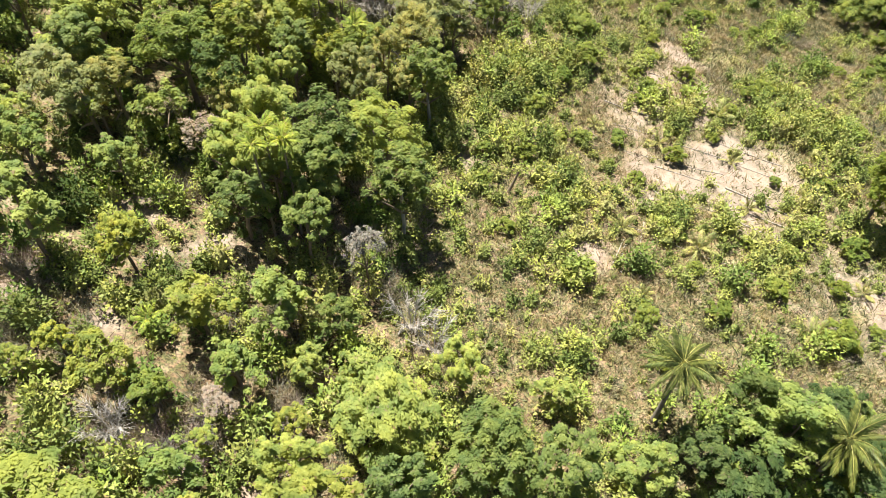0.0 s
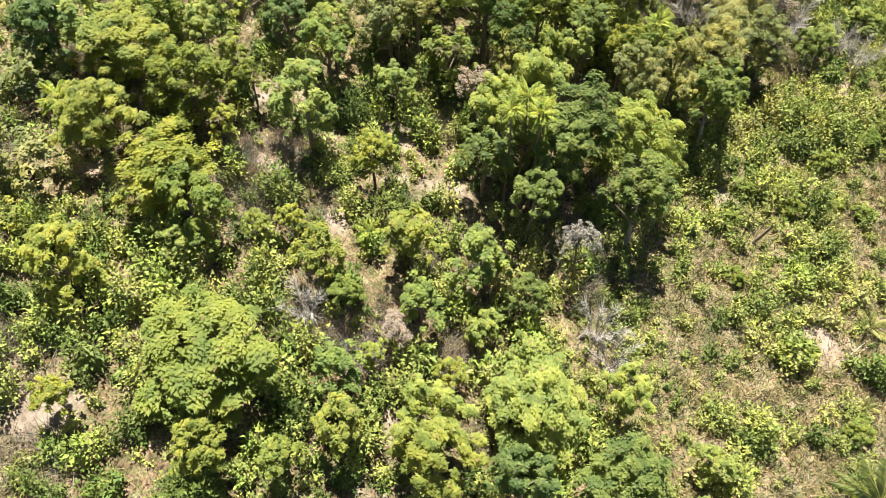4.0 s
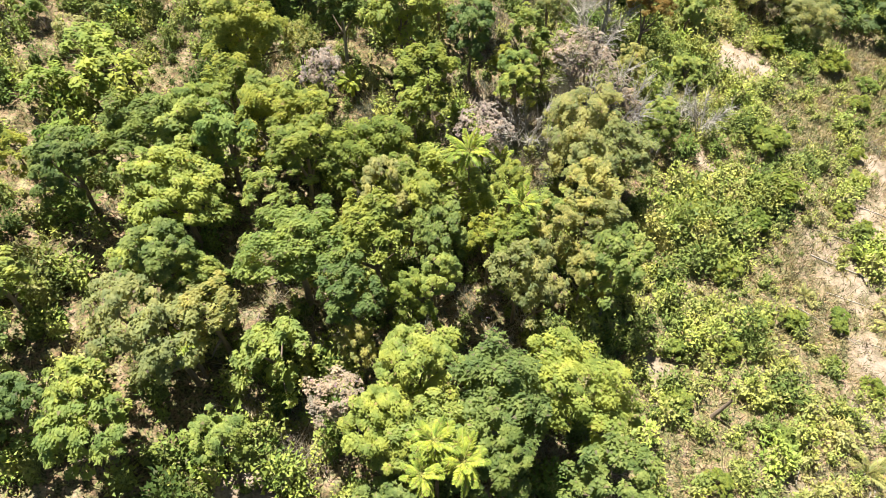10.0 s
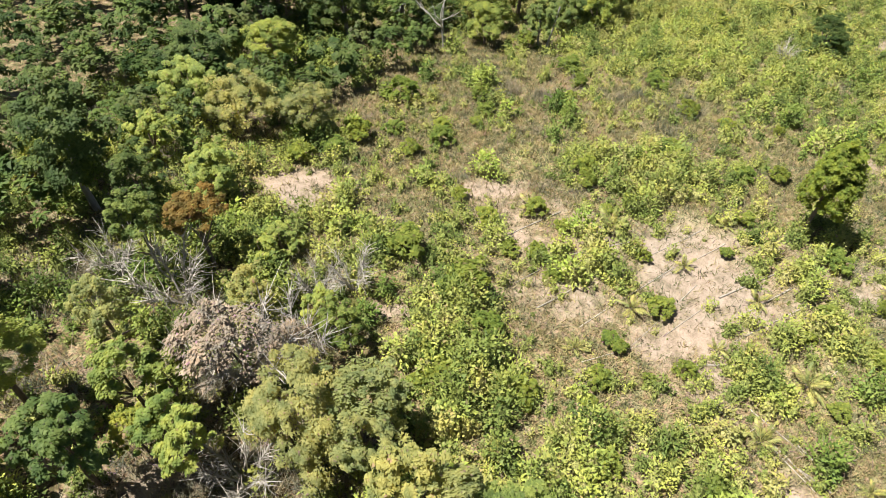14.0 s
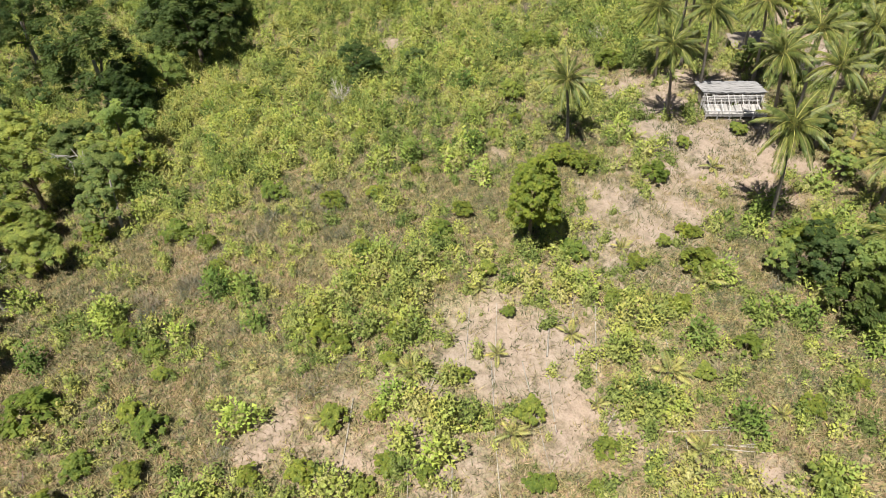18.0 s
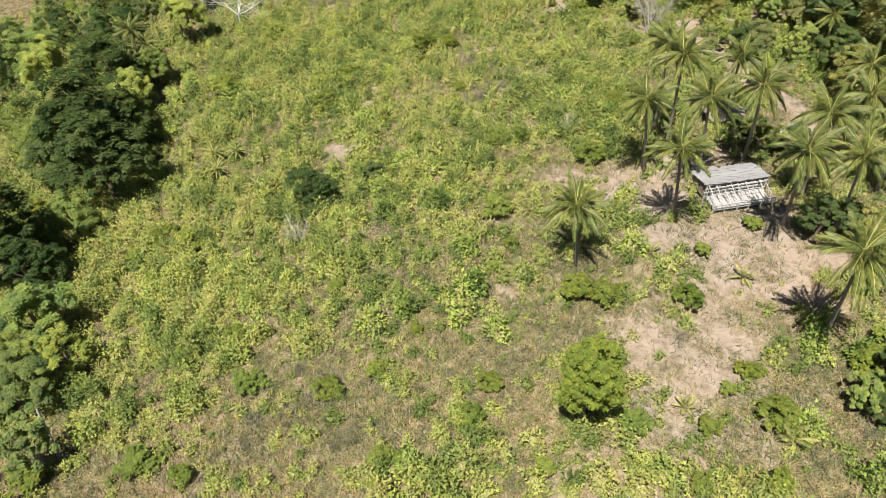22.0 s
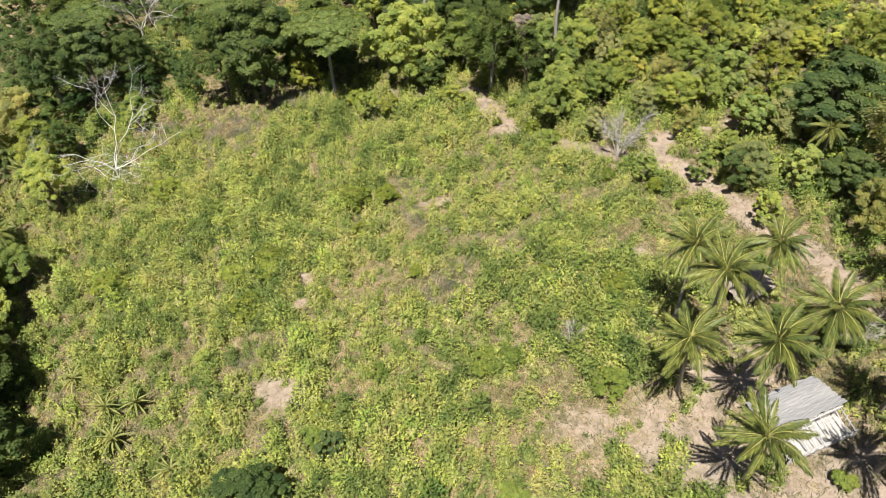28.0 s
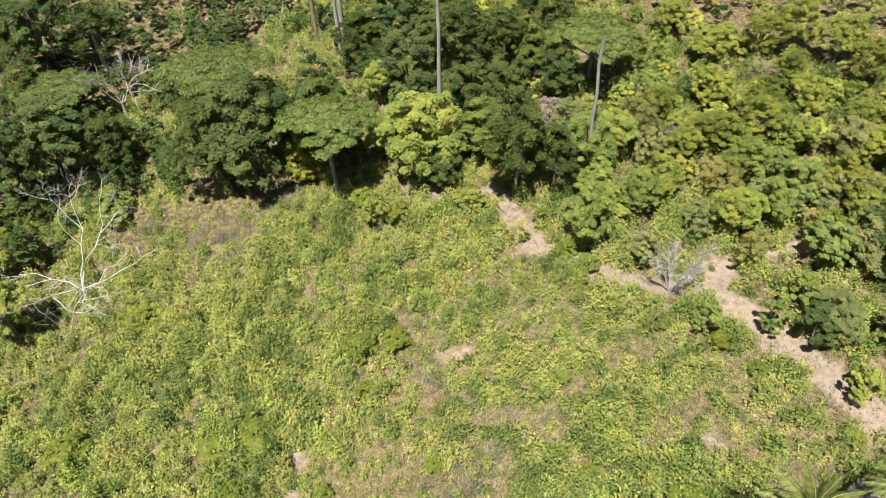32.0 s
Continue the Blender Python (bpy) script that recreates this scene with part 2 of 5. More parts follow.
def ground_material():
    mat, nodes, links, bsdf = material("soil_and_litter", 0.95, 0.1)
    big, fine, grain = (noise_node(nodes, links, s, 6.0) for s in (0.11, 1.5, 9.0))
    bare, straw, wood = nodes.new("ShaderNodeAttribute"), nodes.new("ShaderNodeAttribute"), nodes.new("ShaderNodeAttribute")
    bare.attribute_name, straw.attribute_name, wood.attribute_name = "bare", "straw", "wood"
    # the darkest stops paint in shadows between the plants
    turf = ramp(nodes, [(0.32, (0.064, 0.06, 0.028)), (0.44, (0.12, 0.102, 0.054)), (0.54, (0.165, 0.134, 0.083)), (0.7, (0.22, 0.175, 0.127))])
    links.new(fine, turf.inputs[0])
    litter = ramp(nodes, [(0.34, (0.05, 0.04, 0.024)), (0.5, (0.125, 0.098, 0.06)), (0.68, (0.205, 0.165, 0.115))])
    links.new(fine, litter.inputs[0])
    soil = ramp(nodes, [(0.3, (0.19, 0.149, 0.122)), (0.5, (0.252, 0.20, 0.165)), (0.75, (0.30, 0.244, 0.205))])
    links.new(fine, soil.inputs[0])
    dry = ramp(nodes, [(0.3, (0.19, 0.168, 0.075)), (0.7, (0.32, 0.285, 0.15))])
    links.new(fine, dry.inputs[0])
    col = mixed(nodes, links, "MIX", wood.outputs["Fac"], turf.outputs[0], litter.outputs[0])
    col = mixed(nodes, links, "MIX", straw.outputs["Fac"], col, dry.outputs[0])
    # fine grain with small shadows and lit tips painted into turf and litter
    blade = ramp(nodes, [(0.36, (0.38, 0.42, 0.36)), (0.5, (1, 1, 1)), (0.66, (1.4, 1.38, 1.25))])
    links.new(grain, blade.inputs[0])
    tint = ramp(nodes, [(0.4, (0.8, 1.0, 0.75)), (0.6, (1.15, 1.0, 1.05))])
    links.new(noise_node(nodes, links, 4.0, 3.0), tint.inputs[0])
    col = mixed(nodes, links, "MULTIPLY", 1.0, col, blade.outputs[0])
    col = mixed(nodes, links, "MULTIPLY", 1.0, col, tint.outputs[0])
    edge = nodes.new("ShaderNodeMath")
    edge.operation = "MULTIPLY_ADD"
    edge.inputs[1].default_value, edge.inputs[2].default_value = 1.3, -0.65
    links.new(fine, edge.inputs[0])
    total = nodes.new("ShaderNodeMath")
    total.use_clamp = True
    links.new(edge.outputs[0], total.inputs[0])
    links.new(bare.outputs["Fac"], total.inputs[1])
    sharp = nodes.new("ShaderNodeMapRange")
    sharp.inputs[1].default_value, sharp.inputs[2].default_value = 0.05, 1.1
    links.new(total.outputs[0], sharp.inputs[0])
    col = mixed(nodes, links, "MIX", sharp.outputs[0], col, soil.outputs[0])
    speck = ramp(nodes, [(0.34, (0.82, 0.8, 0.77)), (0.5, (1, 1, 1)), (0.75, (1.12, 1.1, 1.05))])
    links.new(grain, speck.inputs[0])
    col = mixed(nodes, links, "MULTIPLY", 1.0, col, speck.outputs[0])
    wide = ramp(nodes, [(0.3, (0.86, 0.9, 0.9)), (0.7, (1.08, 1.03, 0.98))])
    links.new(big, wide.inputs[0])
    links.new(mixed(nodes, links, "MULTIPLY", 1.0, col, wide.outputs[0]), bsdf.inputs["Base Color"])
    bp = nodes.new("ShaderNodeBump")
    bp.inputs["Strength"].default_value, bp.inputs["Distance"].default_value = 0.6, 0.08
    links.new(fine, bp.inputs["Height"])
    bp2 = nodes.new("ShaderNodeBump")
    bp2.inputs["Strength"].default_value, bp2.inputs["Distance"].default_value = 0.5, 0.03
    links.new(grain, bp2.inputs["Height"])
    links.new(bp.outputs[0], bp2.inputs["Normal"])
    links.new(bp2.outputs[0], bsdf.inputs["Normal"])
    return mat


GROUND = ground_material()

# ---- the lie of the land ----
RNG = np.random.default_rng(7)
LATTICE = RNG.random((64, 64))


def waver(x, y, size, seed=0):
    """Smooth noise from 0 to 1 with humps about size metres across."""
    u, v = np.asarray(x, float) / size + 17.3 * seed, np.asarray(y, float) / size + 9.1 * seed
    i, j = np.floor(u).astype(int), np.floor(v).astype(int)
    a, b = u - i, v - j
    a, b = a * a * (3 - 2 * a), b * b * (3 - 2 * b)
    g = lambda p, q: LATTICE[p % 64, q % 64]
    return (g(i, j) * (1 - a) + g(i + 1, j) * a) * (1 - b) + (g(i, j + 1) * (1 - a) + g(i + 1, j + 1) * a) * b


SLOPE = (1.63, -8.92, -1.69, 0.96, -1.47, -0.49)
HUMPS = (-0.46, 0.9, 0.29, 1.06, 0.47, -0.19, -1.26, 0.78, -0.78, -0.65, 1.22, 0.69, -0.77, 1.88, 0.41, -0.83, 0.27, 0.67, -0.77, -1.6, -0.9, -0.82, 0.14, -0.59)


def gz(x, y):
    """Height of the ground: a hill that falls away eastwards, with broad humps and small unevenness."""
    x, y = np.asarray(x, float), np.asarray(y, float)
    u, v = (np.clip(x, -45, 170) - 40) / 60, (np.clip(y, -70, 80) - 22) / 40
    z = SLOPE[0] + SLOPE[1] * u + SLOPE[2] * v + SLOPE[3] * u * u + SLOPE[4] * u * v + SLOPE[5] * v * v
    k = 0
    for a in (-20, 5, 30, 55, 80, 105):
        for c in (-15, 10, 35, 60):
            z = z + HUMPS[k] * np.exp(-((x - a) ** 2 + (y - c) ** 2) / 648)
            k += 1
    return z + 0.22 * (waver(x, y, 3.1) - 0.5) + 0.1 * (waver(x, y, 1.1, 3) - 0.5)


BARE_1 = [(23.5, 36.2, 1.7), (24.1, 31.7, 2.5), (21.3, 34.2, 3.1), (18.5, 32.7, 2.7), (15.7, 33.5, 2.6), (22.8, 47.2, 1.7), (20.4, 48.8, 1.5), (18.4, 44.1, 1.6), (29.1, 19.3, 2.6), (33.0, 20.3, 3.1), (31.2, 7.4, 3.0), (49.9, 13.3, 2.5), (49.3, 21.8, 1.2), (42.7, 25.8, 1.1), (33.6, 20.2, 1.8), (36.0, 8.4, 3.0), (34.4, 14.8, 2.4), (40.1, 12.5, 2.5), (44.6, 8.2, 2.7), (46.9, 9.5, 2.3), (42.5, 1.2, 2.4), (31.6, 10.7, 2.5), (32.3, 6.1, 2.2), (76.8, 19.3, 1.3), (72.6, 20.3, 1.2), (68.5, 25.7, 2.1), (50.4, 12.7, 2.0), (46.3, 11.6, 2.4), (43.2, 10.1, 2.4), (38.4, 7.3, 2.4), (42.3, 0.9, 1.8), (47.3, 4.1, 1.7), (53.7, 1.0, 1.4), (70.1, 26.3, 1.9)]
BARE_2 = [(13.4, 60.4, 1.4), (13.3, 58.3, 1.3), (15.4, 59.2, 1.3), (8.3, 48.5, 0.6), (22.2, 48.5, 1.7), (24.5, 33.7, 3.7), (16.7, 33.1, 2.9), (22.2, 30.9, 3.2), (20.9, 40.1, 2.4), (0.8, 47.7, 0.8), (-18.6, 23.5, 0.7), (-12.8, 22.0, 0.9), (-14.8, 20.6, 1.1), (-21.3, 17.1, 1.2), (-8.8, 8.9, 0.7), (-21.7, 1.1, 1.7), (9.2, 25.4, 1.8), (-1.2, 16.4, 0.9), (-16.7, 16.8, 0.9), (-28.8, 11.8, 1.0), (2.7, 50.1, 1.5), (1.9, 32.3, 1.1), (-18.7, 23.3, 0.7), (-13.3, 22.2, 1.1), (-24.7, 22.6, 1.3), (-21.9, 17.7, 1.6), (-14.9, 20.4, 0.9), (-7.0, 50.0, 1.5), (-4.9, 48.7, 1.0), (14.2, 60.1, 2.9), (-30.3, 28.7, 0.9), (8.9, 47.0, 1.1), (8.5, 26.0, 1.3), (-17.0, 23.8, 0.8), (-2.4, 37.0, 0.7), (72.1, -13.6, 1.6), (75.3, -12.8, 1.6), (81.2, -11.0, 1.4), (77.7, 2.6, 1.4), (78.7, 18.3, 1.1), (101.4, -10.3, 2.0), (96.8, -12.4, 1.9), (58.0, -4.9, 1.1), (60.8, -36.7, 1.9), (63.8, -27.6, 1.5), (67.3, -21.2, 1.7)]
STRAW = [(25.6, 34.2, 2.2), (18.8, 26.9, 2.5), (26.9, 47.4, 2.0), (28.7, 21.5, 2.1), (23.7, 18.4, 2.1), (26.4, 34.7, 2.1), (19.8, 28.2, 2.3), (26.9, 47.8, 2.7), (27.2, 33.5, 1.7)]
LUSH = [(88.5, 22.0, 4.7), (80.4, 22.6, 3.7), (59.9, 14.8, 3.4), (60.2, 21.6, 3.7), (61.7, 24.6, 2.5), (57.6, 0.1, 2.4), (54.3, 6.6, 3.1), (88.8, 26.9, 3.5), (59.8, 8.6, 1.8), (87.8, 22.8, 6.1), (85.8, 7.4, 2.6), (99.0, 25.0, 5.2), (95.9, 31.3, 5.1), (93.2, 13.2, 3.3), (31.6, 37.3, 2.3), (33.5, 40.2, 1.9), (27.3, 44.0, 1.7), (36.6, 14.2, 2.4), (40.3, 14.2, 2.5), (85.5, 32.1, 4.7), (54.8, 20.1, 3.4), (64.7, 46.8, 3.7), (7.1, 43.3, 2.3), (5.1, 53.5, 2.5), (7.5, 40.1, 1.6), (29.3, 45.3, 2.8), (19.4, 62.1, 2.8)]
DRY = [(46.4, 44.1, 2.8), (41.0, 50.4, 3.1), (37.0, 52.9, 2.9), (32.5, 18.6, 2.6), (23.5, 15.1, 2.9), (41.8, 40.7, 2.6), (42.0, 46.0, 2.2), (36.8, 41.1, 1.6), (54.3, 31.1, 2.7), (67.5, 8.1, 3.9), (73.1, 25.1, 2.9), (68.9, 28.6, 2.3), (109.2, 9.6, 5.3), (66.6, 1.3, 3.1), (118.0, 13.3, 4.9), (69.4, 4.4, 3.5), (74.2, 5.8, 2.7), (110.6, -0.5, 4.1), (95.6, -5.7, 3.0), (23.6, 44.4, 2.5), (21.0, 50.1, 2.1), (32.0, 50.3, 3.0), (12.6, 38.4, 2.1), (13.4, 31.1, 2.4)]
ROAD = [(92, -16), (88.8, -15), (81.6, -12.4), (77.9, -13), (73.4, -13.6), (69.4, -15.2), (66, -17.6)]
BARE_3 = [(37.4, 5.4, 2.6), (36.8, 3, 2.4), (40.5, 3.5, 3.4), (34, 4.5, 2.6), (31, 4, 2.4), (28.5, 8, 2.4), (38, 9, 3.6), (35, 9.5, 3), (31.5, 10.5, 3), (40.4, 12, 2.6), (36, 6, 2.4), (43.4, 8, 2.6), (45.4, 3, 3), (44.8, -0.5, 2.6), (33, 13, 2.6), (30, 15.5, 2.5), (28, 19, 2.3), (29, 22, 2), (46, 5.8, 2)]
TRACK = [(67.6, -20.4), (65.6, -18), (60, -16.4), (54.3, -15.2), (50, -14.6), (45, -12.8), (42, -9.6)]
SPUR = [(67.5, -20.6), (66.1, -23.9), (63.8, -27.6), (61.6, -30.6)]


THIN = [(38, 9, 7.5), (33, 15, 7), (28, 22, 6), (21, 33, 7.5), (24, 29, 6), (17, 40, 5), (45, 9, 6), (22, 46, 4), (16, 31, 5)]


def spot(x, y, spots, soft=0.8):
    m = np.zeros(np.shape(x))
    wx, wy = x + 2.2 * (waver(x, y, 2.3, 1) - 0.5), y + 2.2 * (waver(x, y, 2.3, 2) - 0.5)
    for a, b, r in spots:
        d = np.hypot(wx - a, wy - b) / r
        m = np.maximum(m, np.clip((1.15 - d) / soft, 0, 1))
    return m


def along(x, y, line, half):
    m = np.zeros(np.shape(x))
    for (ax, ay), (bx, by) in zip(line, line[1:]):
        dx, dy = bx - ax, by - ay
        s = np.clip(((x - ax) * dx + (y - ay) * dy) / (dx * dx + dy * dy), 0, 1)
        d = np.hypot(x - ax - s * dx, y - ay - s * dy) + 0.9 * (waver(x, y, 1.7, 5) - 0.5)
        m = np.maximum(m, np.clip((half + 0.3 - d) / 0.6, 0, 1))
    return m


def bare_at(x, y):
    road = np.maximum(along(x, y, TRACK, 1.55), np.maximum(along(x, y, ROAD, 1.2), along(x, y, SPUR, 0.9)))
    road = np.maximum(road, 0.75 * spot(x, y, THIN, 0.9) * np.clip(2.2 * waver(x, y, 2.6, 13) - 0.35, 0, 1))
    return np.maximum(road, np.maximum(spot(x, y, BARE_3), np.maximum(spot(x, y, BARE_1), spot(x, y, BARE_2))))


def wood_at(x, y):
    """1 under the trees, 0 in the open field."""
    edge = 6 * (waver(x, y, 9, 4) - 0.5)
    west = np.clip((1 + 0.12 * (y - 30) - x + edge) / 4, 0, 1) * (y < 66)
    north = np.clip((y - 66 + edge) / 4, 0, 1)
    far = np.clip((-14 - 0.12 * (x - 60) - y + edge) / 4, 0, 1)
    east = np.clip((x - 112 + edge) / 5, 0, 1)
    return np.clip(np.maximum(np.maximum(west, north), np.maximum(far, east)), 0, 1)


def build_ground():
    near_x, near_y = np.arange(-52, 190.1, 0.8), np.arange(-96, 104.1, 0.8)
    out = np.array([20, 60, 140, 300, 700, 1500, 3000.0])
    xs = np.concatenate([-52 - out[::-1], near_x, 190 + out])
    ys = np.concatenate([-96 - out[::-1], near_y, 104 + out])
    X, Y = np.meshgrid(xs, ys)
    V = np.stack([X.ravel(), Y.ravel(), gz(X, Y).ravel()], 1)
    nx, ny = len(xs), len(ys)
    i = (np.arange(ny - 1)[:, None] * nx + np.arange(nx - 1)[None, :]).ravel()
    me = mesh_of("ground", V, np.stack([i, i + 1, i + nx + 1, i + nx], 1), GROUND, smooth=True)
    for name, values in (("bare", bare_at(X, Y)), ("straw", 0.6 * spot(X, Y, STRAW, 0.95)), ("wood", wood_at(X, Y))):
        me.attributes.new(name, "FLOAT", "POINT").data.foreach_set("value", np.ascontiguousarray(values.ravel(), np.float32))
    tagged(new("ground", me), "dry hillside of pinkish soil, straw and low weeds", "ground", kind="structure")


def mesh_of(name, V, quads, mat, smooth=False, plant=None):
    """A mesh from an array of corners and an array of four-sided faces."""
    me = bpy.data.meshes.new(name)
    V, quads = np.ascontiguousarray(V, np.float32), np.ascontiguousarray(quads, np.int32)
    me.vertices.add(len(V))
    me.vertices.foreach_set("co", V.ravel())
    me.loops.add(quads.size)
    me.loops.foreach_set("vertex_index", quads.ravel())
    me.polygons.add(len(quads))
    me.polygons.foreach_set("loop_start", np.arange(0, quads.size, quads.shape[1], dtype=np.int32))
    me.polygons.foreach_set("use_smooth", np.full(len(quads), smooth))
    me.materials.append(mat)
    me.update(calc_edges=True)
    if plant is not None:
        me.attributes.new("plant", "FLOAT", "POINT").data.foreach_set("value", np.ascontiguousarray(plant, np.float32))
    return me


build_ground()


# ---- building blocks for plants ----
def part(name, data, parent, label="", m=None):
    """Links a mesh as one part under a thing or a part."""
    ob = new(name, data)
    ob.parent = parent
    if m is not None:
        ob.matrix_local = m
    if label:
        ob["label"] = label
    return ob


def thing(name, m, label, category, group="", kind=""):
    ob = new(name)
    ob.matrix_world = m
    return tagged(ob, label, category, group, kind)


def blades(P, N, T, length, width):
    """Four-cornered leaves: centre, normal, long way, sizes. Returns corners."""
    S = np.cross(N, T)
    S /= np.linalg.norm(S, axis=1)[:, None] + 1e-9
    L, W = length[:, None], width[:, None]
    lift = N * (0.16 * L)
    return np.stack([P - T * L * 0.5, P + S * W * 0.5 - T * L * 0.05 + lift * 0.4, P + T * L * 0.5 - lift, P - S * W * 0.5 - T * L * 0.05 + lift * 0.4], 1).reshape(-1, 3)


def slips(P, N, T, length, width):
    """Three-cornered leaves that hang by a broad base and end in a point."""
    S = np.cross(N, T)
    S /= np.linalg.norm(S, axis=1)[:, None] + 1e-9
    L, W = length[:, None], width[:, None]
    return np.stack([P - T * L * 0.5 + S * W * 0.5, P + T * L * 0.5, P - T * L * 0.4 - S * W * 0.5], 1).reshape(-1, 3)


def faces(n, corners=4):
    return np.arange(corners * n, dtype=np.int32).reshape(n, corners)


def unit(rng, n):
    v = rng.normal(size=(n, 3))
    return v / np.linalg.norm(v, axis=1)[:, None]


def leafage(rng, centres, radii, per, size, flat=0.75, droop=0.35):
    """Leaves on the outside of a cluster of lumps."""
    idx = np.repeat(np.arange(len(centres)), per)
    d = unit(rng, len(idx))
    d[:, 2] = np.where(d[:, 2] < -0.25, -d[:, 2], d[:, 2])
    d /= np.linalg.norm(d, axis=1)[:, None]
    rad = np.asarray(radii)[idx] * rng.uniform(0.55, 1.08, len(idx)) ** 0.6
    P = np.asarray(centres)[idx] + d * rad[:, None] * np.array([1, 1, flat])
    N = d + 0.5 * unit(rng, len(idx)) + np.array([0, 0, 0.6])
    N /= np.linalg.norm(N, axis=1)[:, None]
    T = np.cross(N, unit(rng, len(idx)))
    T[:, 2] -= droop * rng.random(len(idx))
    T -= N * (T * N).sum(1)[:, None]
    T /= np.linalg.norm(T, axis=1)[:, None] + 1e-9
    s = size * rng.uniform(0.6, 1.4, len(idx))
    return slips(P, N, T, s, s * rng.uniform(0.5, 0.85, len(idx)))


def tube(line, radii, sides=7):
    """A bent, tapering stem. Returns corners and faces."""
    line = [Vector(p) for p in line]
    V, F = [], []
    for k, p in enumerate(line):
        way = (line[min(k + 1, len(line) - 1)] - line[max(k - 1, 0)]).normalized()
        a = way.orthogonal().normalized()
        b = way.cross(a)
        for s in range(sides):
            t = 2 * math.pi * s / sides
            V.append(p + (a * math.cos(t) + b * math.sin(t)) * radii[k])
        if k:
            o = (k - 1) * sides
            F += [(o + s, o + (s + 1) % sides, o + sides + (s + 1) % sides, o + sides + s) for s in range(sides)]
    return np.array([tuple(v) for v in V]), np.array(F, np.int32)


def joined(pieces):
    V, F, o = [], [], 0
    for v, f in pieces:
        V.append(v)
        F.append(f + o)
        o += len(v)
    return np.concatenate(V), np.concatenate(F)


def tube_mesh(name, line, radii, mat, sides=7):
    V, F = tube(line, radii, sides)
    return mesh_of(name, V, F, mat, smooth=True)


MADE = {}
TALL = {"light": 1.9, "mid": 2.0, "dark": 2.2, "olive": 1.7, "rust": 1.7, "brown": 1.6, "deep": 2.2}


def crown_leaves(rng, tall, sprays, per, leaf, ragged=0.2, droop=0.35, sides=5, size=(0.09, 0.19)):
    """Sprays of leaves over a few domes grown together: a crown one metre in radius. Returns corners and the domes' middles."""
    domes = [(0.0, 0.0, 0.6 * tall, 0.58, 0.36 * tall)]
    turn = rng.uniform(0, 6.28)
    for k in range(sides):
        a, off = turn + k * 6.28 / sides + rng.uniform(-0.4, 0.4), rng.uniform(0.38, 0.62)
        domes.append((math.cos(a) * off, math.sin(a) * off, rng.uniform(0.3, 0.66) * tall, rng.uniform(0.28, 0.44), rng.uniform(0.18, 0.28) * tall))
    for k in range(2):
        a = rng.uniform(0, 6.28)
        domes.append((math.cos(a) * 0.3, math.sin(a) * 0.3, rng.uniform(0.72, 0.84) * tall, rng.uniform(0.22, 0.3), 0.14 * tall))
    D = np.array(domes)
    share = D[:, 3] * (D[:, 3] + D[:, 4])
    k = rng.choice(len(D), sprays * 5, p=share / share.sum())
    d = unit(rng, len(k))
    d[:, 2] = np.where(d[:, 2] < -0.4, -d[:, 2], d[:, 2])
    reach = np.clip(rng.normal(0.95, ragged, len(k)), 0.5, 1.35)
    P = D[k, :3] + d * reach[:, None] * np.stack([D[k, 3], D[k, 3], D[k, 4]], 1)
    keep = P[:, 2] > 0.1 * tall
    for n, c in enumerate(D):
        q = ((P[:, 0] - c[0]) ** 2 + (P[:, 1] - c[1]) ** 2) / c[3] ** 2 + (P[:, 2] - c[2]) ** 2 / c[4] ** 2
        keep &= (q > 0.6) | (k == n)
    keep = np.flatnonzero(keep)[:sprays]
    C, out = P[keep], d[keep]
    rad = rng.uniform(*size, len(C))
    m = np.repeat(np.arange(len(C)), per)
    e = unit(rng, len(m)) + 0.55 * out[m] + np.array([0, 0, 0.25])
    e /= np.linalg.norm(e, axis=1)[:, None]
    X = C[m] + e * (rad[m] * rng.uniform(0.25, 1.1, len(m)) ** 0.6)[:, None] * np.array([1.15, 1.15, 0.75])
    N = 0.6 * e + 0.4 * unit(rng, len(m)) + np.array([-0.2, 0.36, 1.1])
    N /= np.linalg.norm(N, axis=1)[:, None]
    T = e + 0.9 * unit(rng, len(m))
    T[:, 2] -= droop * rng.random(len(m))
    T -= N * (T * N).sum(1)[:, None]
    T /= np.linalg.norm(T, axis=1)[:, None] + 1e-9
    s = leaf * rng.uniform(0.6, 1.5, len(m))
    return slips(X, N, T, s, s * rng.uniform(0.45, 0.85, len(m))), D[:, :3]


